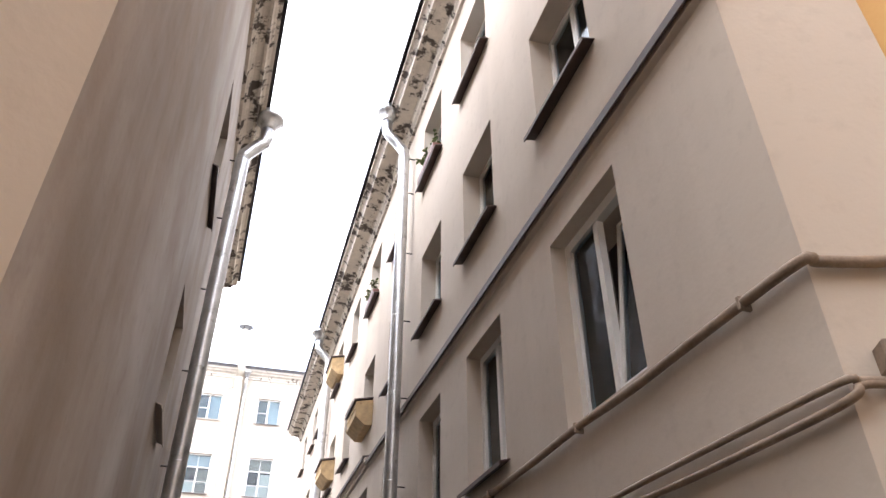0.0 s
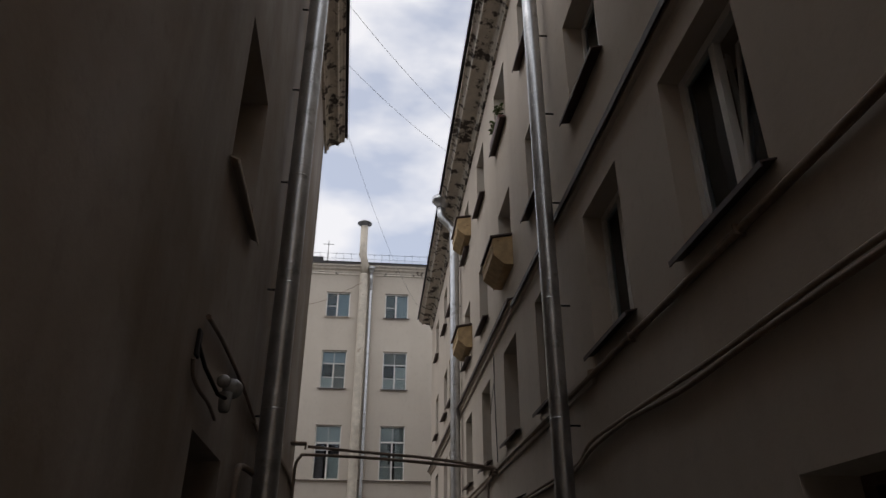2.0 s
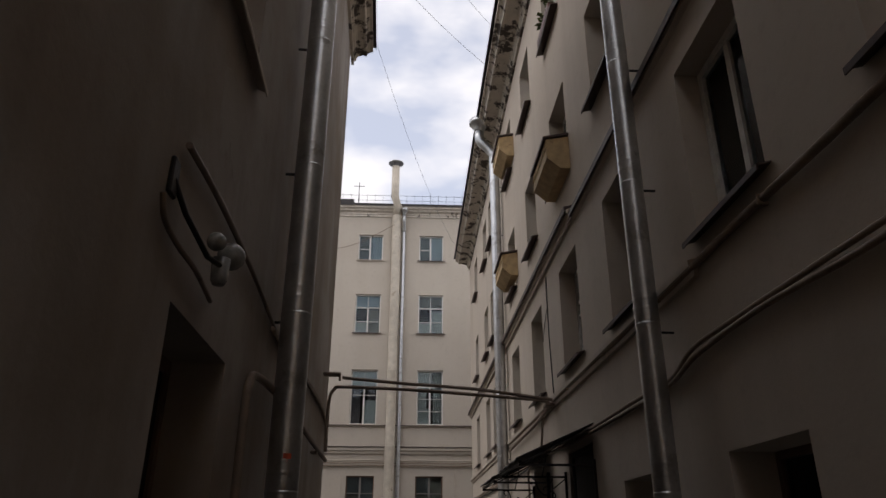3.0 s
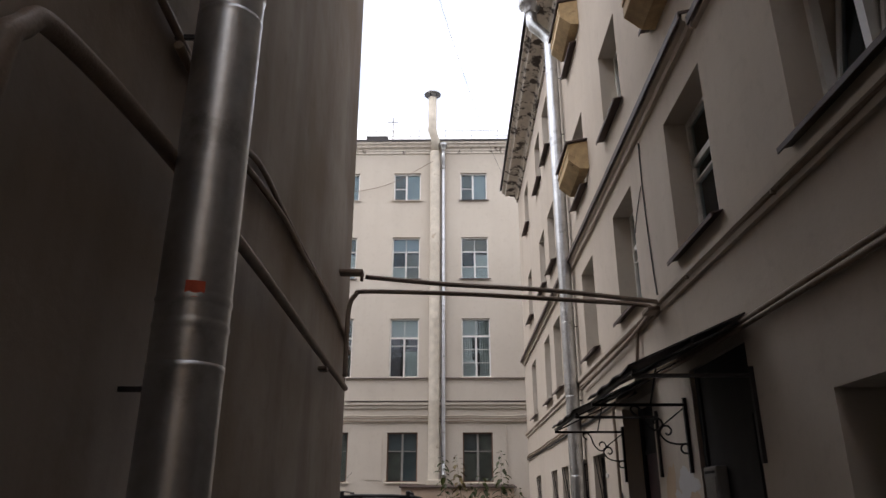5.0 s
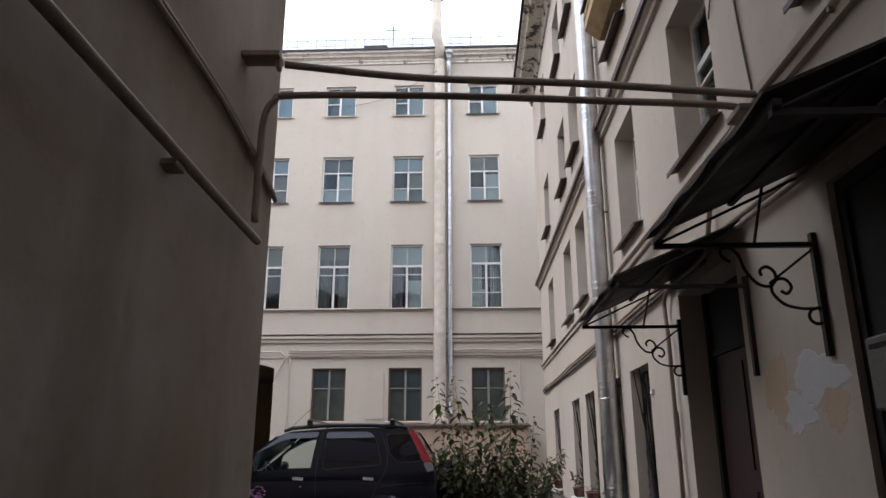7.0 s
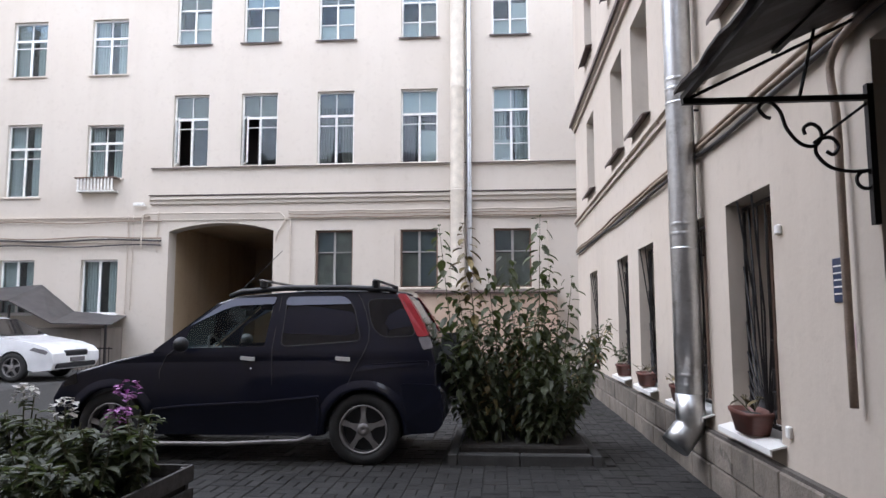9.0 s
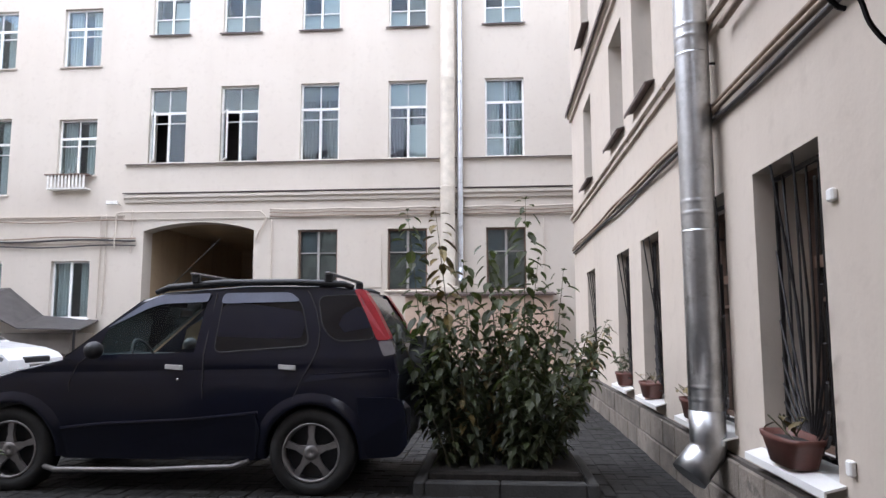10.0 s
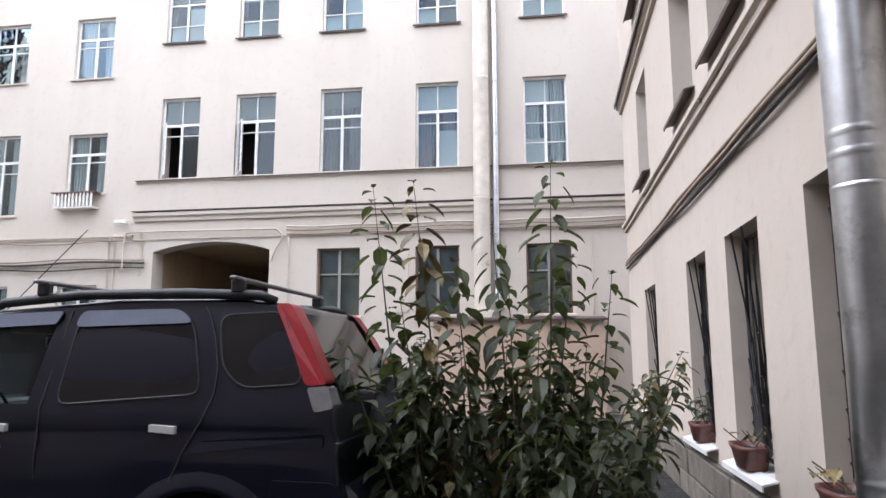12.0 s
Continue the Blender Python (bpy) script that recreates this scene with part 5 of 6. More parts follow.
def car_shell(parent, lower, belt, upper, half, top_half, z_belt, z_top, material, bevel=0.045, hole=(), screen=False):
    """A body of two side skins, leaning in above the waist, joined by strips all round. hole: the outline of an open window; screen: leave the windscreen open."""
    bm = bmesh.new()
    made = {}

    def yy(z):
        swell = 0.028 * math.sin(math.pi * min(max((z - 0.30) / 0.82, 0.0), 1.0)) - 0.012 * max(0.0, 1 - abs(z - 0.92) / 0.06)
        crown = 0.016 * math.sin(math.pi * min(max((z - z_belt) / (z_top - z_belt), 0.0), 1.0))
        return half - 0.02 - max(0.0, z - z_belt) / (z_top - z_belt) * (half - top_half) - max(0.0, 0.5 - z) * 0.12 + swell + crown

    def vert(p, side):
        if (p, side) not in made:
            made[p, side] = bm.verts.new((p[0], side * yy(p[1]), p[1]))
        return made[p, side]

    ring_low = lower + belt[::-1]
    ring_up = belt + upper
    for ring in (ring_low, ring_up):
        for side in (1, -1):
            if ring is ring_up and hole:
                edges = []
                for loop in (ring, hole):
                    edges += [bm.edges.get((vert(p, side), vert(q, side))) or bm.edges.new((vert(p, side), vert(q, side))) for p, q in zip(loop, loop[1:] + loop[:1])]
                bmesh.ops.triangle_fill(bm, use_beauty=True, edges=edges)
            else:
                bm.faces.new([vert(p, side) for p in ring])
    chain = lower
    full = [belt[0]] + chain + [belt[-1]]
    for a, b in zip(full, full[1:]):
        bm.faces.new((vert(a, 1), vert(b, 1), vert(b, -1), vert(a, -1)))
    full = [belt[-1]] + upper + [belt[0]]
    for a, b in list(zip(full, full[1:]))[1 if screen else 0:]:
        bm.faces.new((vert(a, 1), vert(b, 1), vert(b, -1), vert(a, -1)))
    for z in (0.40, 0.48, 0.56, 0.64, 0.72, 0.80, 0.86, 0.92, 0.98, 1.04, 1.14, 1.22, 1.30, 1.38, 1.46, 1.53):
        bmesh.ops.bisect_plane(bm, geom=list(bm.verts) + list(bm.edges) + list(bm.faces), plane_co=(0, 0, z), plane_no=(0, 0, 1))
    for v in bm.verts:
        if abs(v.co.y) > 0.3:
            v.co.y = math.copysign(yy(v.co.z), v.co.y)
    bmesh.ops.recalc_face_normals(bm, faces=list(bm.faces))
    for f in bm.faces:
        f.smooth = True
    for ed in bm.edges:
        ed.smooth = len(ed.link_faces) == 2 and ed.calc_face_angle(0) < radians(30)
    ob = part("body", bm, material, parent)
    md = ob.modifiers.new("rounding", "BEVEL")
    md.width, md.segments, md.limit_method, md.angle_limit = bevel, 3, "ANGLE", radians(32)
    return ob, yy


def side_panel(parent, name, pts, yy, material, label="", proud=0.006, thick=0.02, sides=(1, -1)):
    """A pane or lamp that follows the lean of the body's side."""
    for side in sides:
        bm = bmesh.new()
        a = [bm.verts.new((s, side * (yy(z) + proud), z)) for s, z in pts]
        b = [bm.verts.new((s, side * (yy(z) + proud - thick), z)) for s, z in pts]
        bm.faces.new(a)
        for i in range(len(pts)):
            bm.faces.new((a[i], b[i], b[(i + 1) % len(pts)], a[(i + 1) % len(pts)]))
        bmesh.ops.recalc_face_normals(bm, faces=list(bm.faces))
        part(name, bm, material, parent, label)


def wheel_arch(c, r, z0, k=12):
    """Points from the rear foot of a wheel arch to its front foot."""
    a0 = math.asin((z0 - 0.33) / r)
    return [(c - r * math.cos(a0 + (math.pi - 2 * a0) * i / k), 0.33 + r * math.sin(a0 + (math.pi - 2 * a0) * i / k)) for i in range(k + 1)]


def strip(parent, name, pts, yy, r, material, label="", sides=(1,)):
    for side in sides:
        part(name, bm_tube(([(s, side * (yy(z) + 0.004), z) for s, z in pts], r), seg=6), material, parent, label)


# the dark off-road car
suv = thing("car", pose(-0.11, 19.83, -0.02, 0, 0, 180), "black compact off-road car with roof bars, parked on the paving", "car")
low = [(0.03, 0.92), (0.02, 0.70), (-0.01, 0.66), (-0.02, 0.40), (0.27, 0.30)] + wheel_arch(0.70, 0.38, 0.28) + [(1.13, 0.26), (2.70, 0.26)] + wheel_arch(3.12, 0.38, 0.28) + [(3.55, 0.33), (3.67, 0.42), (3.71, 0.60), (3.62, 0.755), (3.45, 0.855), (3.1, 0.955)]
low = [tuple(round(v, 4) for v in p) for p in low]
FRONT_PANE = [(2.46, 1.07), (2.40, 1.26), (2.10, 1.475), (1.99, 1.52), (1.60, 1.54), (1.66, 1.09)]
shell, yy = car_shell(suv, low, [(0.06, 1.08), (0.9, 1.06), (1.9, 1.04), (2.74, 1.03)], [(2.14, 1.51), (1.97, 1.57), (1.3, 1.62), (0.62, 1.615), (0.36, 1.585)], 0.775, 0.62, 1.06, 1.62, CARBLACK, hole=FRONT_PANE, screen=True)


def eased(pts, r=0.05, k=4):
    """The same outline with its corners rounded off."""
    out = []
    v = [Vector(p) for p in pts]
    for i, p in enumerate(v):
        a, b = v[i - 1] - p, v[(i + 1) % len(v)] - p
        q = min(r, a.length * 0.45, b.length * 0.45)
        a, b = p + a.normalized() * q, p + b.normalized() * q
        for n in range(k + 1):
            t = n / k
            out.append(tuple(a * (1 - t) ** 2 + p * (2 * t * (1 - t)) + b * t * t))
    return out


side_panel(suv, "front_door_window", [(s + (2.0 - s) * -0.01, z) for s, z in FRONT_PANE], yy, CARPANE, "clear side window", -0.004, 0.006)
side_panel(suv, "rear_door_window", eased([(1.50, 1.085), (1.475, 1.54), (0.90, 1.545), (0.82, 1.46), (0.735, 1.14)], 0.07), yy, TINT, "dark tinted side window", 0.004)
side_panel(suv, "quarter_window", eased([(0.70, 1.53), (0.36, 1.545), (0.215, 1.19), (0.53, 1.17), (0.64, 1.27)], 0.06), yy, TINT, "dark tinted quarter window", 0.004)
side_panel(suv, "window_visor", eased([(2.40, 1.28), (2.11, 1.49), (1.99, 1.545), (1.58, 1.56), (1.60, 1.49), (1.96, 1.475), (2.08, 1.44)], 0.02), yy, VISOR, "smoked plastic rain visor", 0.018, 0.010)
side_panel(suv, "window_visor", eased([(1.49, 1.475), (1.47, 1.56), (0.92, 1.565), (0.83, 1.49)], 0.05), yy, VISOR, "smoked plastic rain visor", 0.018, 0.010)
for pane in ([(1.50, 1.085), (1.475, 1.54), (0.90, 1.545), (0.82, 1.46), (0.735, 1.14)], [(0.70, 1.53), (0.36, 1.545), (0.215, 1.19), (0.53, 1.17), (0.64, 1.27)]):
    ring = eased(pane, 0.07)
    strip(suv, "window_seal", ring + ring[:1], yy, 0.005, BLACKPLASTIC, sides=(1, -1))
lamp = eased([(0.415, 1.585), (0.335, 1.588), (0.22, 1.42), (0.095, 1.19), (0.205, 1.18), (0.30, 1.38)], 0.03)
side_panel(suv, "tail_lamp", lamp, yy, TAILRED, "tall red tail lamp", 0.012, 0.14)
side_panel(suv, "reversing_lamp", eased([(0.20, 1.175), (0.093, 1.182), (0.055, 1.08), (0.15, 1.06)], 0.02), yy, LAMPCLEAR, "clear lower lamp", 0.010, 0.12)
side_panel(suv, "bumper_corner", eased([(0.36, 0.755), (0.03, 0.75), (-0.02, 0.66), (-0.04, 0.40), (0.03, 0.31), (0.27, 0.29), (0.33, 0.45)], 0.04), yy, CARBLACK, "dark painted bumper corner", 0.02, 0.2)
part("rear_bumper", bm_boxes((-0.05, -0.74, 0.38, 0.1, 0.74, 0.72), bevel=0.05), CARBLACK, suv)
for c in (0.70, 3.12):
    outer = [(c + (p[0] - c) * 1.22, 0.33 + (p[1] - 0.33) * 1.2) for p in wheel_arch(c, 0.38, 0.30)]
    inner = wheel_arch(c, 0.372, 0.28)
    for side in (1, -1):                     # a flare that swells out to its lip
        bm = bmesh.new()
        rows = []
        for t, proud in ((0.0, 0.001), (0.35, 0.012), (0.7, 0.022), (1.0, 0.024)):
            rows.append([bm.verts.new((o[0] + (q[0] - o[0]) * t, side * (yy(o[1] + (q[1] - o[1]) * t) + proud), o[1] + (q[1] - o[1]) * t)) for o, q in zip(outer, inner)])
        rows.append([bm.verts.new((v.co.x, v.co.y - side * 0.1, v.co.z)) for v in rows[-1]])
        for a, b in zip(rows, rows[1:]):
            for k in range(len(a) - 1):
                bm.faces.new((a[k], a[k + 1], b[k + 1], b[k]))
        bmesh.ops.recalc_face_normals(bm, faces=list(bm.faces))
        part("wheel_flare", bm, CARBLACK, suv, "flared wheel arch", smooth=True)
side_panel(suv, "door_cladding", eased([(1.15, 0.27), (2.66, 0.27), (2.70, 0.50), (2.38, 0.535), (1.64, 0.575), (1.14, 0.63), (1.10, 0.50)], 0.03), yy, CARBLACK, "dark lower door cladding", 0.02, 0.03)
strip(suv, "cladding_edge", [(1.12, 0.635), (1.64, 0.58), (2.38, 0.54), (2.7, 0.505)], lambda z: yy(z) + 0.012, 0.011, CARBLACK, sides=(1, -1))
for line in ([(1.56, 0.28), (1.57, 0.8), (1.58, 1.07), (1.535, 1.56)], [(2.62, 0.30), (2.66, 0.85), (2.60, 1.0), (2.52, 1.06)], [(0.86, 0.72), (0.79, 0.88), (0.71, 1.02), (0.665, 1.14), (0.662, 1.26), (0.70, 1.41), (0.76, 1.54), (0.79, 1.575)]):
    strip(suv, "door_seam", line, yy, 0.005, BLACKPLASTIC, sides=(1, -1))
side_panel(suv, "quarter_ridge", eased([(0.10, 0.90), (0.10, 0.965), (0.70, 0.925), (0.79, 0.86), (0.60, 0.885)], 0.02), yy, CARBLACK, "raised ridge over the rear wheel", 0.012, 0.03)
CABIN = mat("dark_cabin_cloth", (0.03, 0.03, 0.032), 0.85, 0, 0.2, 8, 0.2)
CABINPALE = mat("grey_headlining", (0.30, 0.30, 0.29), 0.9, 0, 0.1, 8, 0.1)
part("cabin_floor", bm_boxes((0.2, -0.66, 0.34, 2.9, 0.66, 0.42)), CABIN, suv)
part("headlining", bm_boxes((0.45, -0.56, 1.555, 2.0, 0.56, 1.57)), CABINPALE, suv)
part("dashboard", bm_boxes((2.38, -0.62, 0.6, 2.85, 0.62, 1.04), bevel=0.06), CABIN, suv, "dark dashboard")
part("steering_wheel", lathe([(0.175, -0.012), (0.19, 0.0), (0.175, 0.012), (0.16, 0.0)]), BLACKPLASTIC, suv, matrix=T((2.28, 0.32, 1.02)) @ pose(0, 0, 0, 25, 0, 90), smooth=True)
for y in (0.32, -0.32):
    seat = part("front_seat", bm_boxes((1.55, y - 0.24, 0.42, 2.1, y + 0.24, 0.68), (1.42, y - 0.23, 0.68, 1.6, y + 0.23, 1.17), bevel=0.05), CABIN, suv, "dark cloth front seat")
    part("headrest", bm_boxes((1.44, y - 0.13, 1.21, 1.54, y + 0.13, 1.38), bevel=0.04), CABIN, seat)
    part("sun_visor", bm_boxes((2.0, y - 0.17, 1.45, 2.015, y + 0.17, 1.55), bevel=0.006), CABIN, suv)
part("rear_seat", bm_boxes((0.62, -0.6, 0.42, 1.15, 0.6, 0.7), (0.5, -0.6, 0.7, 0.68, 0.6, 1.25), bevel=0.05), CABIN, suv, "dark cloth rear bench")
part("rear_view_mirror", bm_boxes((2.07, -0.12, 1.38, 2.09, 0.12, 1.44), bevel=0.008), BLACKPLASTIC, suv)
for s in (0.90, 1.805):
    side_panel(suv, "door_handle", [(s - 0.065, 0.955), (s + 0.065, 0.965), (s + 0.065, 0.998), (s - 0.065, 0.99)], yy, SILVER, "silver door handle", 0.03, 0.03)
part("keyhole", bm_ball((1.77, 0.785, 0.88), 0.012, u=8, v=6), CHROME, suv)
for side in (1, -1):
    mir = part("wing_mirror", bm_ball((0, 0, 0), 0.10, 0.85), BLACKPLASTIC, suv, "black wing mirror", matrix=T((2.42, side * 0.86, 1.11)) @ Matrix.Diagonal((0.72, 0.75, 0.82, 1)), smooth=True)
    rail = [(0.42, side * 0.60, 1.60), (0.50, side * 0.61, 1.628), (0.9, side * 0.615, 1.645), (1.5, side * 0.615, 1.645), (1.95, side * 0.61, 1.61), (2.06, side * 0.60, 1.57)]
    part("roof_rail", bm_tube((rail, [0.02, 0.026, 0.027, 0.027, 0.026, 0.02]), seg=10), BLACKPLASTIC, suv, smooth=True)
    part("side_step", bm_tube(([(1.18, side * 0.78, 0.27), (1.30, side * 0.83, 0.235), (1.6, side * 0.84, 0.225), (1.95, side * 0.84, 0.205), (2.7, side * 0.84, 0.20), (2.82, side * 0.78, 0.21)], 0.02), seg=10), ALLOY, suv, "dull metal tubular side step", smooth=True)
for s in (0.62, 1.72):
    bar = part("roof_bar", bm_boxes((s - 0.02, -0.69, 1.705, s + 0.02, 0.69, 1.725), bevel=0.006), ALLOY, suv, "aluminium roof bar")
    for side in (1, -1):
        part("bar_foot", bm_boxes((s - 0.035, side * 0.615 - 0.028, 1.64, s + 0.035, side * 0.615 + 0.028, 1.718), bevel=0.012), BLACKPLASTIC, bar, "black plastic bar foot")
part("aerial", bm_tube(([(2.06, 0.50, 1.56), (1.82, 0.50, 1.79), (1.58, 0.50, 2.02)], 0.0032), seg=5), BLACKPLASTIC, suv)
bm = bmesh.new()
q = [(2.74, -0.74, 1.03), (2.74, 0.74, 1.03), (2.14, 0.63, 1.50), (2.14, -0.63, 1.50)]
bm.faces.new([bm.verts.new((s + 0.012, y, z + 0.012)) for s, y, z in q])
part("windscreen", bm, CARPANE, suv).modifiers.new("thickness", "SOLIDIFY").thickness = 0.006
bm = bmesh.new()
bm.faces.new([bm.verts.new(p) for p in ((0.095, 0.60, 1.14), (0.095, -0.60, 1.14), (0.335, -0.53, 1.53), (0.335, 0.53, 1.53))])
bmesh.ops.translate(bm, verts=bm.verts, vec=(-0.018, 0, 0.012))
part("rear_window", bm, TINT, suv).modifiers.new("thickness", "SOLIDIFY").thickness = 0.006
sp = part("spare_wheel", lathe([(0.06, -0.10), (0.30, -0.10), (0.325, -0.06), (0.325, 0.07), (0.30, 0.10), (0.06, 0.10)]), RUBBER, suv, "spare wheel on the tailgate", matrix=T((-0.06, -0.12, 0.88)) @ pose(0, 0, 0, 0, 0, 90), smooth=True)
part("cover", lathe([(0.004, 0.112), (0.27, 0.112), (0.29, 0.102), (0.004, 0.100)]), BLACKPLASTIC, sp)
side_panel(suv, "head_lamp", [(3.46, 0.74), (3.60, 0.71), (3.58, 0.78), (3.48, 0.84)], yy, TINT, "dark headlamp", 0.006, 0.05)
for s in (0.70, 3.12):
    for side in (1, -1):
        wheel(suv, s, side * 0.68, 0.335, side)

# the white saloon further back
sal = thing("car", pose(-13.9, 28.2, -0.04, 0, 0, 0), "white saloon car parked by the house wall", "car")
low = [(0.02, 0.95), (-0.02, 0.6), (0.0, 0.30), (0.3, 0.24)] + wheel_arch(0.95, 0.35, 0.26) + [(1.4, 0.2), (3.15, 0.2)] + wheel_arch(3.62, 0.35, 0.26) + [(4.1, 0.22), (4.5, 0.26), (4.57, 0.42), (4.55, 0.62), (4.42, 0.74), (4.1, 0.85), (3.6, 0.93)]
low = [tuple(round(v, 4) for v in p) for p in low]
shell2, y2 = car_shell(sal, low, [(0.1, 1.0), (1.0, 0.98), (2.2, 0.97), (3.25, 0.98)], [(2.55, 1.38), (2.2, 1.44), (1.5, 1.45), (1.0, 1.38)], 0.89, 0.62, 0.98, 1.45, CARWHITE, 0.10)
side_panel(sal, "side_window", [(2.95, 1.0), (2.45, 1.36), (2.05, 1.39), (2.05, 1.0)], y2, TINT, "dark side window")
side_panel(sal, "side_window", [(1.98, 1.0), (1.98, 1.39), (1.4, 1.39), (0.95, 1.2), (0.85, 1.02)], y2, TINT, "dark side window")
bm = bmesh.new()
bm.faces.new([bm.verts.new(p) for p in ((3.22, -0.76, 1.015), (3.22, 0.76, 1.015), (2.58, 0.62, 1.385), (2.58, -0.62, 1.385))])
bmesh.ops.translate(bm, verts=bm.verts, vec=(0.01, 0, 0.012))
part("windscreen", bm, TINT, sal).modifiers.new("thickness", "SOLIDIFY").thickness = 0.006
side_panel(sal, "head_lamp", [(4.02, 0.70), (4.40, 0.60), (4.45, 0.66), (4.38, 0.70), (4.12, 0.755)], y2, LAMPCLEAR, "clear headlamp", 0.01, 0.06)
part("grille", bm_boxes((4.44, -0.42, 0.54, 4.575, 0.42, 0.68), bevel=0.03), BLACKPLASTIC, sal)
part("number_plate", bm_boxes((4.56, -0.26, 0.42, 4.595, 0.26, 0.52), bevel=0.006), LAMPCLEAR, sal)
part("lower_intake", bm_boxes((4.44, -0.74, 0.29, 4.582, 0.74, 0.40), bevel=0.02), BLACKPLASTIC, sal)
for s in (0.95, 3.62):
    for side in (1, -1):
        wheel(sal, s, side * 0.80, 0.32, side)

# the tall shrub in its kerbed bed
random.seed(11)
bush = thing("shrub", T((0.0, 0, 0)), "tall leafy garden shrub with upright stems in a kerbed bed", "shrub")
PLAN = [(-0.12, 19.75, 2.28, 1), (0.12, 19.7, 2.30, 1), (0.82, 19.7, 2.36, 1), (0.55, 19.8, 1.98, 1), (1.2, 19.8, 1.74, 1), (0.36, 19.6, 1.8, 1), (0.98, 19.9, 1.85, 1), (0.0, 19.55, 1.6, 1), (0.68, 19.55, 1.65, 1)]
for i in range(66):
    PLAN.append((random.uniform(-0.02, 1.34), random.uniform(19.32, 20.35), random.uniform(0.75, 1.42), 0))
for x, y, h, tall in PLAN:
    bx, by = 0.62 + (x - 0.62) * 0.66, min(max(19.85 + (y - 19.85) * 0.85, 19.34), 20.3)
    lean = random.uniform(0, math.tau)
    sway = 0.05 if tall else 0.16
    edge = abs(x - 0.62) / 0.72
    tip = Vector((x + sway * math.cos(lean) + (0.14 * edge * (1 if x > 0.62 else -1) if not tall else 0), y + sway * math.sin(lean), h))
    base = Vector((bx, by, 0.14))
    mid = base.lerp(tip, 0.55) + Vector((random.uniform(-0.05, 0.05), random.uniform(-0.05, 0.05), 0))
    line = [base, base.lerp(mid, 0.5), mid, mid.lerp(tip, 0.55), tip]
    st = bm_tube(([tuple(p) for p in line], [0.009, 0.008, 0.006, 0.004, 0.002]), seg=5)
    s = part("stem", st, STEM, bush)
    lv = bmesh.new()
    n = int(h * (24 if tall else 42))
    ang = random.uniform(0, 6.28)
    for k in range(n):
        f = 0.07 + 0.93 * k / n if not tall else 0.25 + 0.75 * k / n
        p = line[0].lerp(line[2], f / 0.55) if f < 0.55 else line[2].lerp(line[4], (f - 0.55) / 0.45)
        ang += 2.4 + random.uniform(-0.5, 0.5)
        size = (0.062 + 0.055 * random.random()) * (1.35 if tall else 1.05) * (1.0 if f < 0.86 else 1.0 - (f - 0.86) * 3.0)
        pet = random.uniform(0.02, 0.07) if tall else random.uniform(0.01, 0.05)
        q = p + Vector((math.cos(ang) * pet, math.sin(ang) * pet, 0.01))
        add_leaf(lv, q, ang, random.uniform(-0.9, 0.25), size, random.uniform(0.29, 0.37))
    for k in range(6 if tall else 3):
        add_leaf(lv, tip, random.uniform(0, 6.28), random.uniform(0.2, 1.1), random.uniform(0.02, 0.05), 0.3)
    part("foliage", lv, TIRED if random.random() < 0.1 else LEAF, s)
SOIL = mat("dark_bed_soil", (0.02, 0.017, 0.014), 0.95, 0, 0.3, 15, 0.6, 60)
tagged(part("flower_bed", bm_boxes((0.06, 19.25, -0.04, 1.26, 20.44, 0.15), bevel=0.02), SOIL), "dark raised soil of the shrub bed", "flower bed")
for x0, y0, x1, y1 in ((-0.04, 19.13, 0.05, 20.55), (0.055, 19.13, 0.62, 19.235), (0.625, 19.13, 1.27, 19.235), (1.275, 19.13, 1.36, 20.55), (0.055, 20.455, 1.27, 20.55)):
    tagged(part("kerb_stone", bm_boxes((x0, y0, -0.04, x1, y1, 0.095), bevel=0.012), KERBSTONE), "worn grey kerb stone round the shrub bed", "kerb stone", "kerb round the bed")

# the flower crate by the house corner
PHLOX = mat("purple_petals", (0.36, 0.13, 0.36), 0.6, 0, 0.25, 40, 0, spread=0.25)
WHITEPETAL = mat("white_petals", (0.5, 0.48, 0.44), 0.6, 0, 0.15, 40, 0)
CRATE = mat("weathered_black_crate", (0.055, 0.05, 0.048), 0.7, 0, 0.3, 20, 0.2)
bx0, by0, bx1, by1 = -2.9, 15.55, -1.36, 16.7
crate = thing("flower_crate", T((0, 0, 0)), "weathered dark slatted flower crate with blooming plants", "flower crate")
for k in range(3):
    z = 0.12 + 0.13 * k
    for n, b in enumerate(((bx0, by0, z, bx1, by0 + 0.02, z + 0.09), (bx0, by1 - 0.02, z, bx1, by1, z + 0.09), (bx0, by0 + 0.022, z, bx0 + 0.02, by1 - 0.022, z + 0.09), (bx1 - 0.02, by0 + 0.022, z, bx1, by1 - 0.022, z + 0.09))):
        part("slat", bm_boxes(b), CRATE, crate)
for x in (bx0, bx1 - 0.04):
    for y in (by0 + 0.021, by1 - 0.061):
        part("post", bm_boxes((x if x < -2 else x - 0.021, y, 0.08, (x if x < -2 else x - 0.021) + 0.04, y + 0.04, 0.462)), CRATE, crate)
part("soil", bm_boxes((bx0 + 0.03, by0 + 0.03, 0.1, bx1 - 0.03, by1 - 0.03, 0.40)), SOIL, crate)
tagged(part("kerb_stone", bm_boxes((bx0 - 0.1, by0 - 0.1, -0.04, bx1 + 0.13, by1 + 0.12, 0.098), bevel=0.012), KERBSTONE), "low grey stone edging under the flower crate", "kerb stone")
random.seed(23)
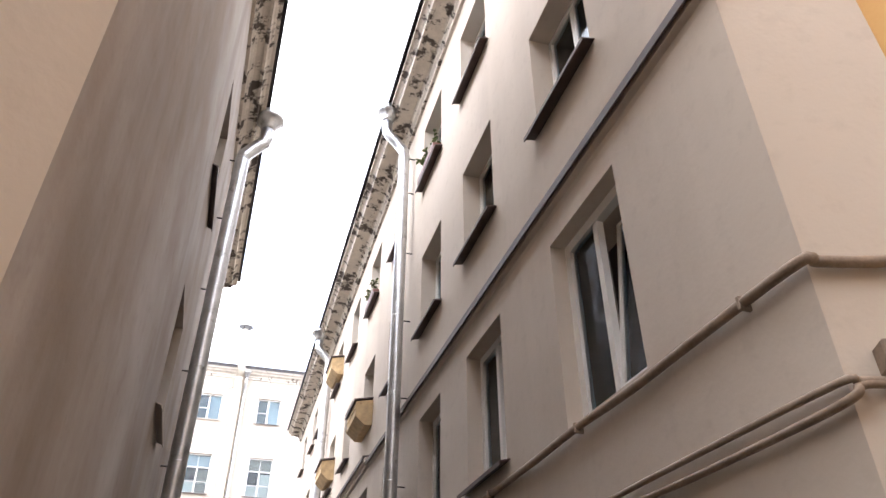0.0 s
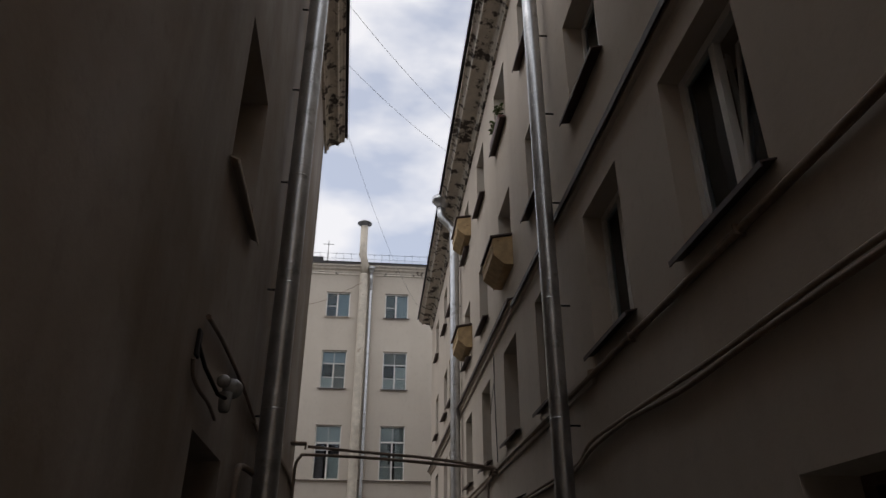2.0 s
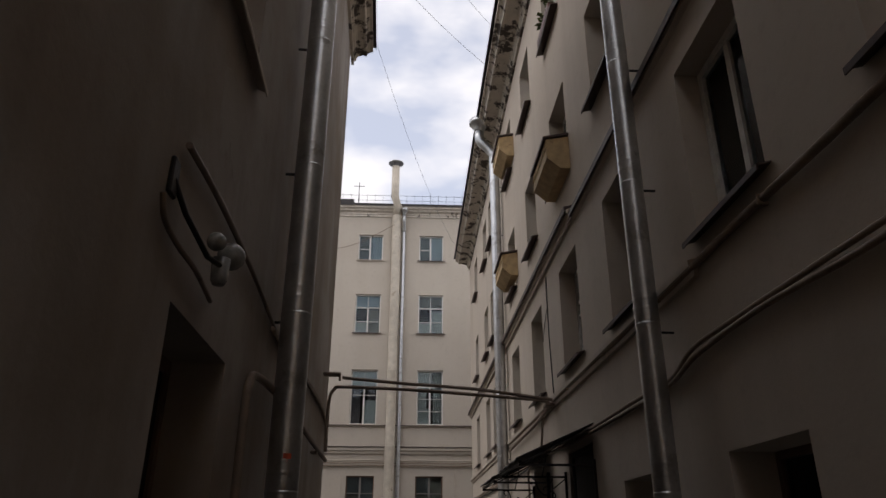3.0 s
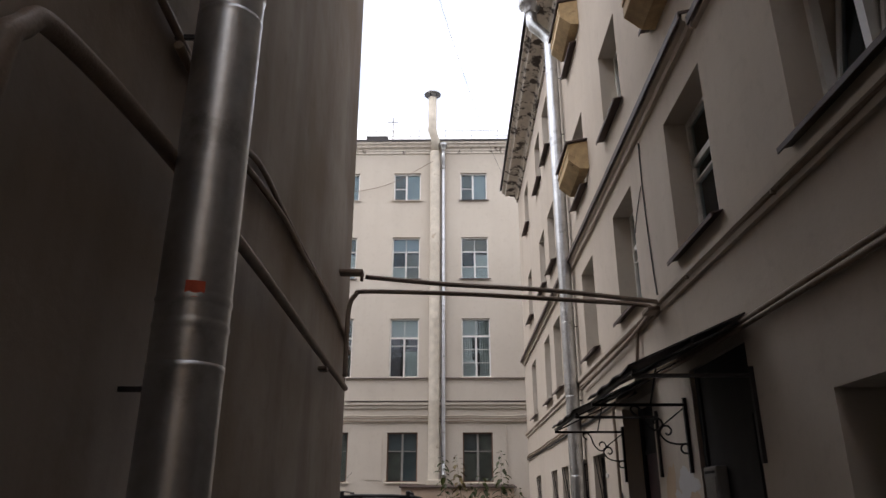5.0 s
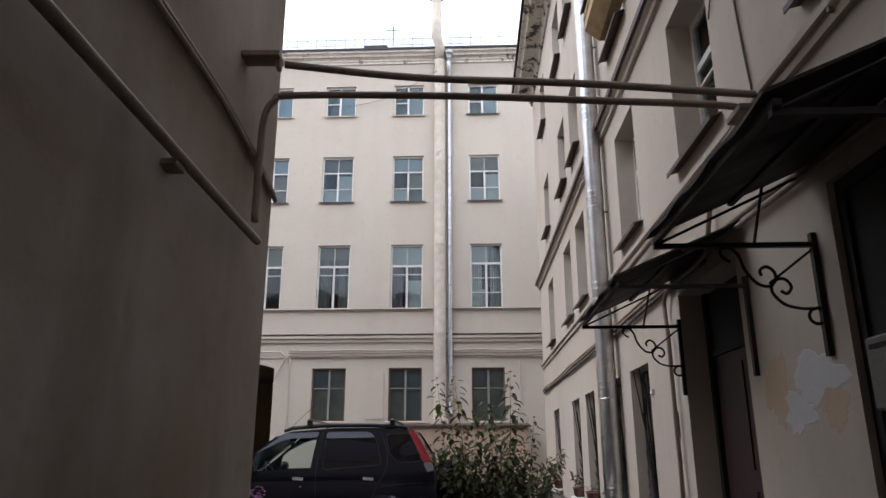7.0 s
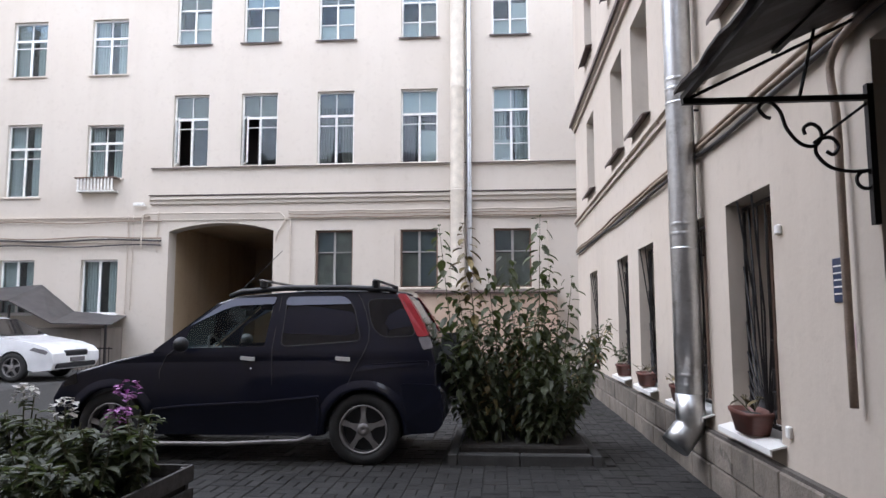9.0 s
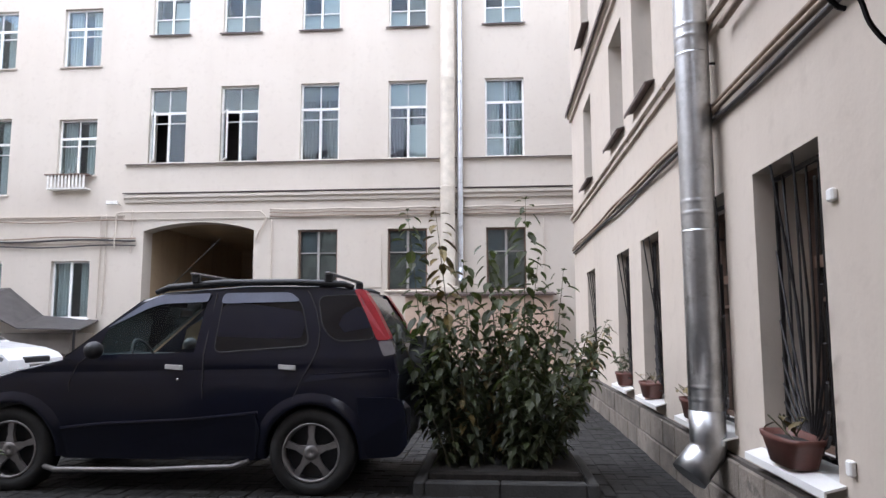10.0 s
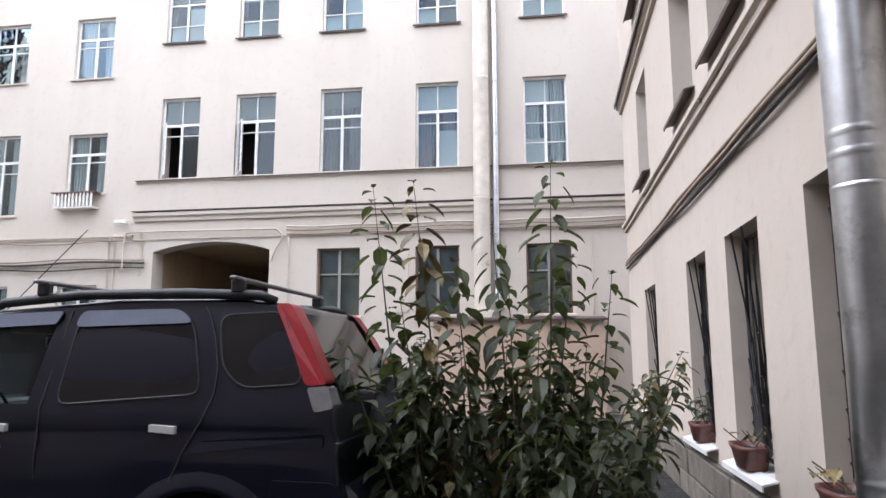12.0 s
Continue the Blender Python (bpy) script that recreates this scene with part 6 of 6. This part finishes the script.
for i in range(46):
    x, y = random.uniform(bx0 + 0.1, bx1 - 0.08), random.uniform(by0 + 0.1, by1 - 0.08)
    h = random.uniform(0.2, 0.42)
    bloom = i in (0, 1, 2, 3)
    if bloom:
        x, y, h = ((-1.65, 16.45, 0.52), (-1.61, 16.3, 0.40), (-1.95, 16.35, 0.44), (-2.3, 16.5, 0.5))[i]
    fl = thing("flowering_plant", T((x, y, 0.40)), "purple-flowered garden plant in the crate" if i < 2 else "leafy green garden plant in the crate", "plant", "plants in the crate")
    st, lv = bmesh.new(), bmesh.new()
    for j in range(4):
        tip = Vector((random.uniform(-0.1, 0.1), random.uniform(-0.1, 0.1), h * random.uniform(0.75, 1)))
        if bloom and j == 0:
            tip = Vector((0, 0, h))
        add_tube(st, [(0, 0, 0), tuple(tip * 0.5 + Vector((0.01, 0, 0))), tuple(tip)], 0.004, 5)
        for k in range(18):
            add_leaf(lv, tip * random.uniform(0.1, 0.97), random.uniform(0, 6.28), random.uniform(-0.5, 0.5), random.uniform(0.055, 0.115), 0.27)
    part("stem", st, STEM, fl)
    part("foliage", lv, LEAF, fl)
    if bloom:
        fb = bmesh.new()
        for k in range(44):
            d = Vector((random.gauss(0, 1), random.gauss(0, 1), random.gauss(0, 1))).normalized()
            add_leaf(fb, Vector((0, 0, h)) + d * 0.055, random.uniform(0, 6.28), random.uniform(-0.4, 0.8), 0.035, 0.5)
        part("blossom", fb, PHLOX if i < 2 else WHITEPETAL, fl, "round purple flower head" if i < 2 else "small white flower head")

# ---- the end wall's fittings ----
VENTPAINT = mat("cream_vent_paint", (0.58, 0.52, 0.43), 0.55, 0, 0.12, 4, 0.1, 40, stain=(0.4, 0.33, 0.25), stain_scale=2, stain_at=0.62)
e = thing("ventilation_stack", END @ T((-0.685, -0.22, 0)), "tall cream painted ventilation stack rising above the roof", "ventilation stack")
zz = 2.15
for z2 in (5.0, 8.0, 11.0, 13.4, 14.9):
    part("duct", bm_tube(([(0, 0, zz), (0, 0, zz + 0.03), (0, 0, z2 - 0.05), (0, 0, z2)], [0.2, 0.195, 0.195, 0.205]), seg=18), VENTPAINT, e, smooth=True)
    zz = z2
part("duct", bm_tube(([(0, 0, 14.9), (0.02, -0.18, 15.35), (-0.1, -0.35, 15.7), (-0.1, -0.4, 17.2)], 0.175), seg=18), VENTPAINT, e, smooth=True)
part("cap", bm_tube(([(-0.1, -0.4, 17.35), (-0.1, -0.4, 17.38), (-0.1, -0.4, 17.55)], [0.34, 0.34, 0.04]), seg=20), ZINC, e, "dark conical cap")
for k in range(3):
    a = k * 2.1
    part("cap_strut", bm_boxes((-0.1 + 0.16 * math.cos(a) - 0.012, -0.4 + 0.16 * math.sin(a) - 0.012, 17.15, -0.1 + 0.16 * math.cos(a) + 0.012, -0.4 + 0.16 * math.sin(a) + 0.012, 17.36)), ROOFING, e)
part("foot", bm_boxes((-0.26, -0.22, 2.12, 0.26, 0.21, 2.3), bevel=0.02), VENTPAINT, e)
downpipe(END, -0.355, 0.16, 14.2, 2.45, 0.2, 0.075)
e = thing("low_shed", END @ T((0, 0, 0)), "low lean-to with pinkish walls and a tiled ledge", "shed")
PINK = plaster("pinkish_plaster", (0.50, 0.37, 0.28), (0.3, 0.22, 0.16), (0.54, 0.42, 0.33), 0.4)
part("wall", bm_boxes((-1.72, -1.0, -0.04, 2.0, -0.002, 2.02)), PINK, e)
part("roof", bm_profile([(-0.002, 2.16), (-0.002, 2.10), (-1.1, 2.02), (-1.1, 2.06)], -1.8, 2.08), LEDGE, e, "brown sheet ledge")
for z, r, m in ((4.46, 0.024, TRIM), (4.37, 0.014, CABLE), (4.27, 0.017, CABLE)):
    cable("cable", [(x, -0.075, z + 0.015 * math.sin(x * 3)) for x in np.linspace(-5.6, 11.5, 26)], r, m, "painted cable along the house wall", group="cables on the end wall", face=END)
for z, r, m in ((3.66, 0.028, BLACKCABLE), (3.74, 0.02, CABLE), (4.2, 0.02, CABLE), (3.5, 0.02, BLACKCABLE)):
    cable("cable", [(x, -0.09, z + 0.03 * math.sin(x * 1.7 + z * 9)) for x in np.linspace(-19, -9.4, 14)], r, m, "sagging cable along the house wall", group="cables on the end wall", face=END)
cable("gas_pipe", [(-10.0, -0.1, 3.4), (-9.98, -0.1, 4.3), (-9.9, -0.1, 4.42), (-9.4, -0.1, 4.44), (-6.2, -0.1, 4.42), (-5.85, -0.1, 4.40), (-5.7, -0.1, 4.2), (-5.9, -0.08, 3.85), (-6.0, -0.05, 3.6)], 0.025, TRIM, "painted pipe led over the carriage arch", "gas pipe", face=END)
for x, z0, z1 in ((-10.45, 1.5, 4.4), (-10.3, 1.6, 4.4), (-5.55, 0.6, 4.2), (1.85, 2.2, 4.1), (-9.55, 3.3, 4.5)):
    cable("conduit", [(x, -0.05, z0), (x + 0.01, -0.05, (z0 + z1) / 2), (x, -0.05, z1)], 0.018, TRIM, "thin upright conduit on the house wall", "conduit", face=END)
cable("cable", [(-4.0, -0.12, 13.2), (-2.5, -0.14, 13.55), (-0.75, -0.44, 14.4)], 0.012, CABLE, "slack cable to the ventilation stack", face=END)
e = thing("security_camera", END @ T((-9.95, 0, 4.68)), "small pale security camera on a wall bracket", "camera")
part("bracket", bm_tube(([(0, 0, 0), (-0.02, -0.14, 0.02)], 0.012)), OLDWHITE, e)
part("housing", bm_boxes((-0.3, -0.2, -0.02, 0.02, -0.1, 0.08), bevel=0.012), OLDWHITE, e)
e = thing("balcony_planter", END @ T((-12.03, 0, 5.1)), "slatted pale window planter under a window", "planter")
part("tray", bm_boxes((0.06, -0.28, 0, 1.2, -0.001, 0.04)), OLDWHITE, e)
part("rail", bm_boxes((0, -0.32, 0.40, 1.26, -0.001, 0.43)), BROWNWOOD, e)
for k in range(11):
    part("slat", bm_boxes((0.08 + 0.104 * k, -0.29, 0.042, 0.13 + 0.104 * k, -0.27, 0.398)), OLDWHITE, e)
part("panel", bm_boxes((-3.05, -0.03, 2.3, -2.5, -0.001, 3.75)), CREAM_FAR, tagged(new("blind_panel"), "shallow plaster panel between the windows", "panel", kind="structure"), matrix=END)

AWN = mat("grey_awning_sheet", (0.08, 0.073, 0.07), 0.55, 0.2, 0.2, 4, 0.2)
e = thing("awning", END, "sagging grey sheet awning over a basement entrance", "awning")
inner = [(-15.2, 0.0, 2.2), (-13.05, 0.0, 2.34), (-12.0, 0.0, 1.55), (-10.4, 0.0, 1.42)]
outer = [(-15.2, -1.5, 1.75), (-13.0, -1.5, 1.85), (-11.7, -1.5, 1.22), (-10.0, -1.5, 1.18)]
for k in range(3):
    bm = bmesh.new()
    q = [inner[k], inner[k + 1], outer[k + 1], outer[k]]
    lo = [bm.verts.new((p[0], p[1] - 0.002, p[2])) for p in q]
    hi = [bm.verts.new((p[0], p[1] - 0.002, p[2] + 0.03)) for p in q]
    bm.faces.new(lo)
    bm.faces.new(hi[::-1])
    for i in range(4):
        bm.faces.new((lo[i], hi[i], hi[(i + 1) % 4], lo[(i + 1) % 4]))
    bmesh.ops.recalc_face_normals(bm, faces=list(bm.faces))
    part("sheet", bm, AWN, e)
part("porch_wall", bm_boxes((-12.8, -1.1, -0.04, -10.5, -0.002, 1.1)), DAMP, e)
for x in (-15.1, -13.0, -10.2):
    part("post", bm_boxes((x, -1.46, -0.045, x + 0.05, -1.41, 1.74 if x < -12 else 1.18)), IRON, e)
fence = thing("railing", END @ T((-11.6, -1.9, 0)), "low black iron railing before the basement entrance", "railing")
for k in range(16):
    part("bar", bm_boxes((0.12 * k, 0, -0.045, 0.12 * k + 0.016, 0.016, 0.62)), IRON, fence)
part("rail", bm_boxes((-0.05, -0.004, 0.56, 1.9, -0.001, 0.59)), IRON, fence)

# roof railings, a roof vent, an aerial, overhead wires
rail = thing("roof_railing", END @ T((0, 0.12, 15.3)), "thin iron safety railing along the roof edge", "railing")
for k in range(60):
    x = -10 + 0.36 * k
    part("post", bm_boxes((x, -0.01, 0.1, x + 0.014, 0.004, 0.86)), IRON, rail)
for z in (0.80, 0.55):
    part("rail", bm_boxes((-10, 0.006, z, 11.3, 0.018, z + 0.012)), IRON, rail)
e = thing("roof_hatch", END @ T((-3.6, 0.5, 15.6)), "dark boxy roof vent behind the eaves", "roof vent")
part("housing", bm_boxes((0, 0, 0, 0.9, 0.8, 0.5), bevel=0.02), ROOFING, e)
e = thing("aerial", END @ T((-2.5, 0.6, 15.5)), "thin roof aerial with crossbars", "aerial")
part("mast", bm_tube(([(0, 0, 0), (0, 0, 1.5)], 0.015)), IRON, e)
part("crossbar", bm_boxes((-0.25, -0.01, 1.3, 0.25, 0.01, 1.32)), IRON, e)
for a, b, s in (((-0.72, 14.6, 10.35), (1.72, 27.0, 11.2), 0.5), ((-0.72, 12.5, 10.35), (1.7, 16.5, 11.15), 0.12), ((-0.68, 11.0, 10.35), (1.7, 15.3, 11.15), 0.12), ((-0.6, 5.5, 10.35), (1.7, 7.5, 11.15), 0.1)):
    a, b = Vector(a), Vector(b)
    cable("overhead_wire", [tuple(a.lerp(b, k / 8) - Vector((0, 0, s * 4 * (k / 8) * (1 - k / 8)))) for k in range(9)], 0.0035, BLACKCABLE, "thin overhead wire strung between the eaves", "wire", 4, "overhead wires")

# ---- stone plinth and paving, piece by piece ----
plinth = tagged(part("plinth_right", bm_boxes((-27.58, -0.045, -0.1, -15.6, -0.002, 0.44)), MORTAR, matrix=RIGHT), "limestone block plinth along the house wall", "plinth", kind="structure")
rnd = random.Random(4)
sizes = [0.42, 0.5, 0.58]
stones = []
for w in sizes:
    for h in (0.215, 0.235):
        me_bm = bm_boxes((0.006, -0.07, 0.006, w - 0.006, -0.046, h - 0.006), bevel=0.01)
        me = bpy.data.meshes.new("stone")
        me_bm.to_mesh(me)
        me_bm.free()
        me.materials.append(STONE)
        stones.append((w, h, me))
for z, h in ((-0.02, 0.215), (0.196, 0.235)):
    u = -27.55 + (0.0 if z < 0 else 0.22)
    while u < -16.1:
        w, hh, me = rnd.choice([s for s in stones if s[1] == h])
        o = new("stone", me)
        o.parent = plinth
        o.matrix_basis = T((u, rnd.uniform(-0.006, 0.006), z))
        u += w

paving = tagged(part("pavement", bm_boxes((-9, 11.5, -0.044, 2.14, 31.0, -0.014)), SANDJOINT), "grey block paving with dark joints", "paving", kind="structure")
blocks = []
for lx, ly in ((0.2, 0.1), (0.1, 0.2)):
    b = bm_boxes((0.004, 0.004, -0.03, lx - 0.004, ly - 0.004, 0.0))
    bmesh.ops.bevel(b, geom=[ed for ed in b.edges if all(v.co.z > -0.001 for v in ed.verts)], offset=0.006, segments=1, affect="EDGES", profile=0.5)
    me = bpy.data.meshes.new("paving_block")
    b.to_mesh(me)
    b.free()
    me.materials.append(PAVER)
    blocks.append(me)
rnd = random.Random(9)
verts, faces = [], []
for i in range(-33, 12):
    for j in range(0, 80):
        x, y = -0.1 + 0.2 * i, 12.0 + 0.2 * j
        turn = (i + j) % 2
        for k in (0, 1):
            px, py = (x, y + 0.1 * k) if turn == 0 else (x + 0.1 * k, y)
            lift = -0.004 + rnd.uniform(-0.004, 0.004)
            if px + 0.1 > 2.12 or (px < bx1 + 0.2 and py < by1 + 0.2) or (-0.2 < px < 1.34 and 19.0 < py < 20.55):
                continue
            near = -0.95 < px < 1.95 and 17.0 < py < 19.05
            if near:
                o = new("paving_block", blocks[turn])
                o.parent = paving
                o.matrix_basis = T((px, py, lift))
            elif py < 26 and px > -6:
                lx, ly = (0.2, 0.1) if turn == 0 else (0.1, 0.2)
                n0 = len(verts)
                for ins, zz in ((0.004, -0.03), (0.004, lift - 0.006), (0.010, lift)):
                    verts += [(px + ins, py + ins, zz), (px + lx - ins, py + ins, zz), (px + lx - ins, py + ly - ins, zz), (px + ins, py + ly - ins, zz)]
                for r0 in (0, 4):
                    faces += [(n0 + r0 + a, n0 + r0 + (a + 1) % 4, n0 + r0 + 4 + (a + 1) % 4, n0 + r0 + 4 + a) for a in range(4)]
                faces.append((n0 + 8, n0 + 9, n0 + 10, n0 + 11))
me = bpy.data.meshes.new("paving_blocks")
me.from_pydata(verts, [], faces)
me.materials.append(PAVER)
rest = new("paving_blocks", me)
rest.parent = paving
tagged(rest, kind="stuff")
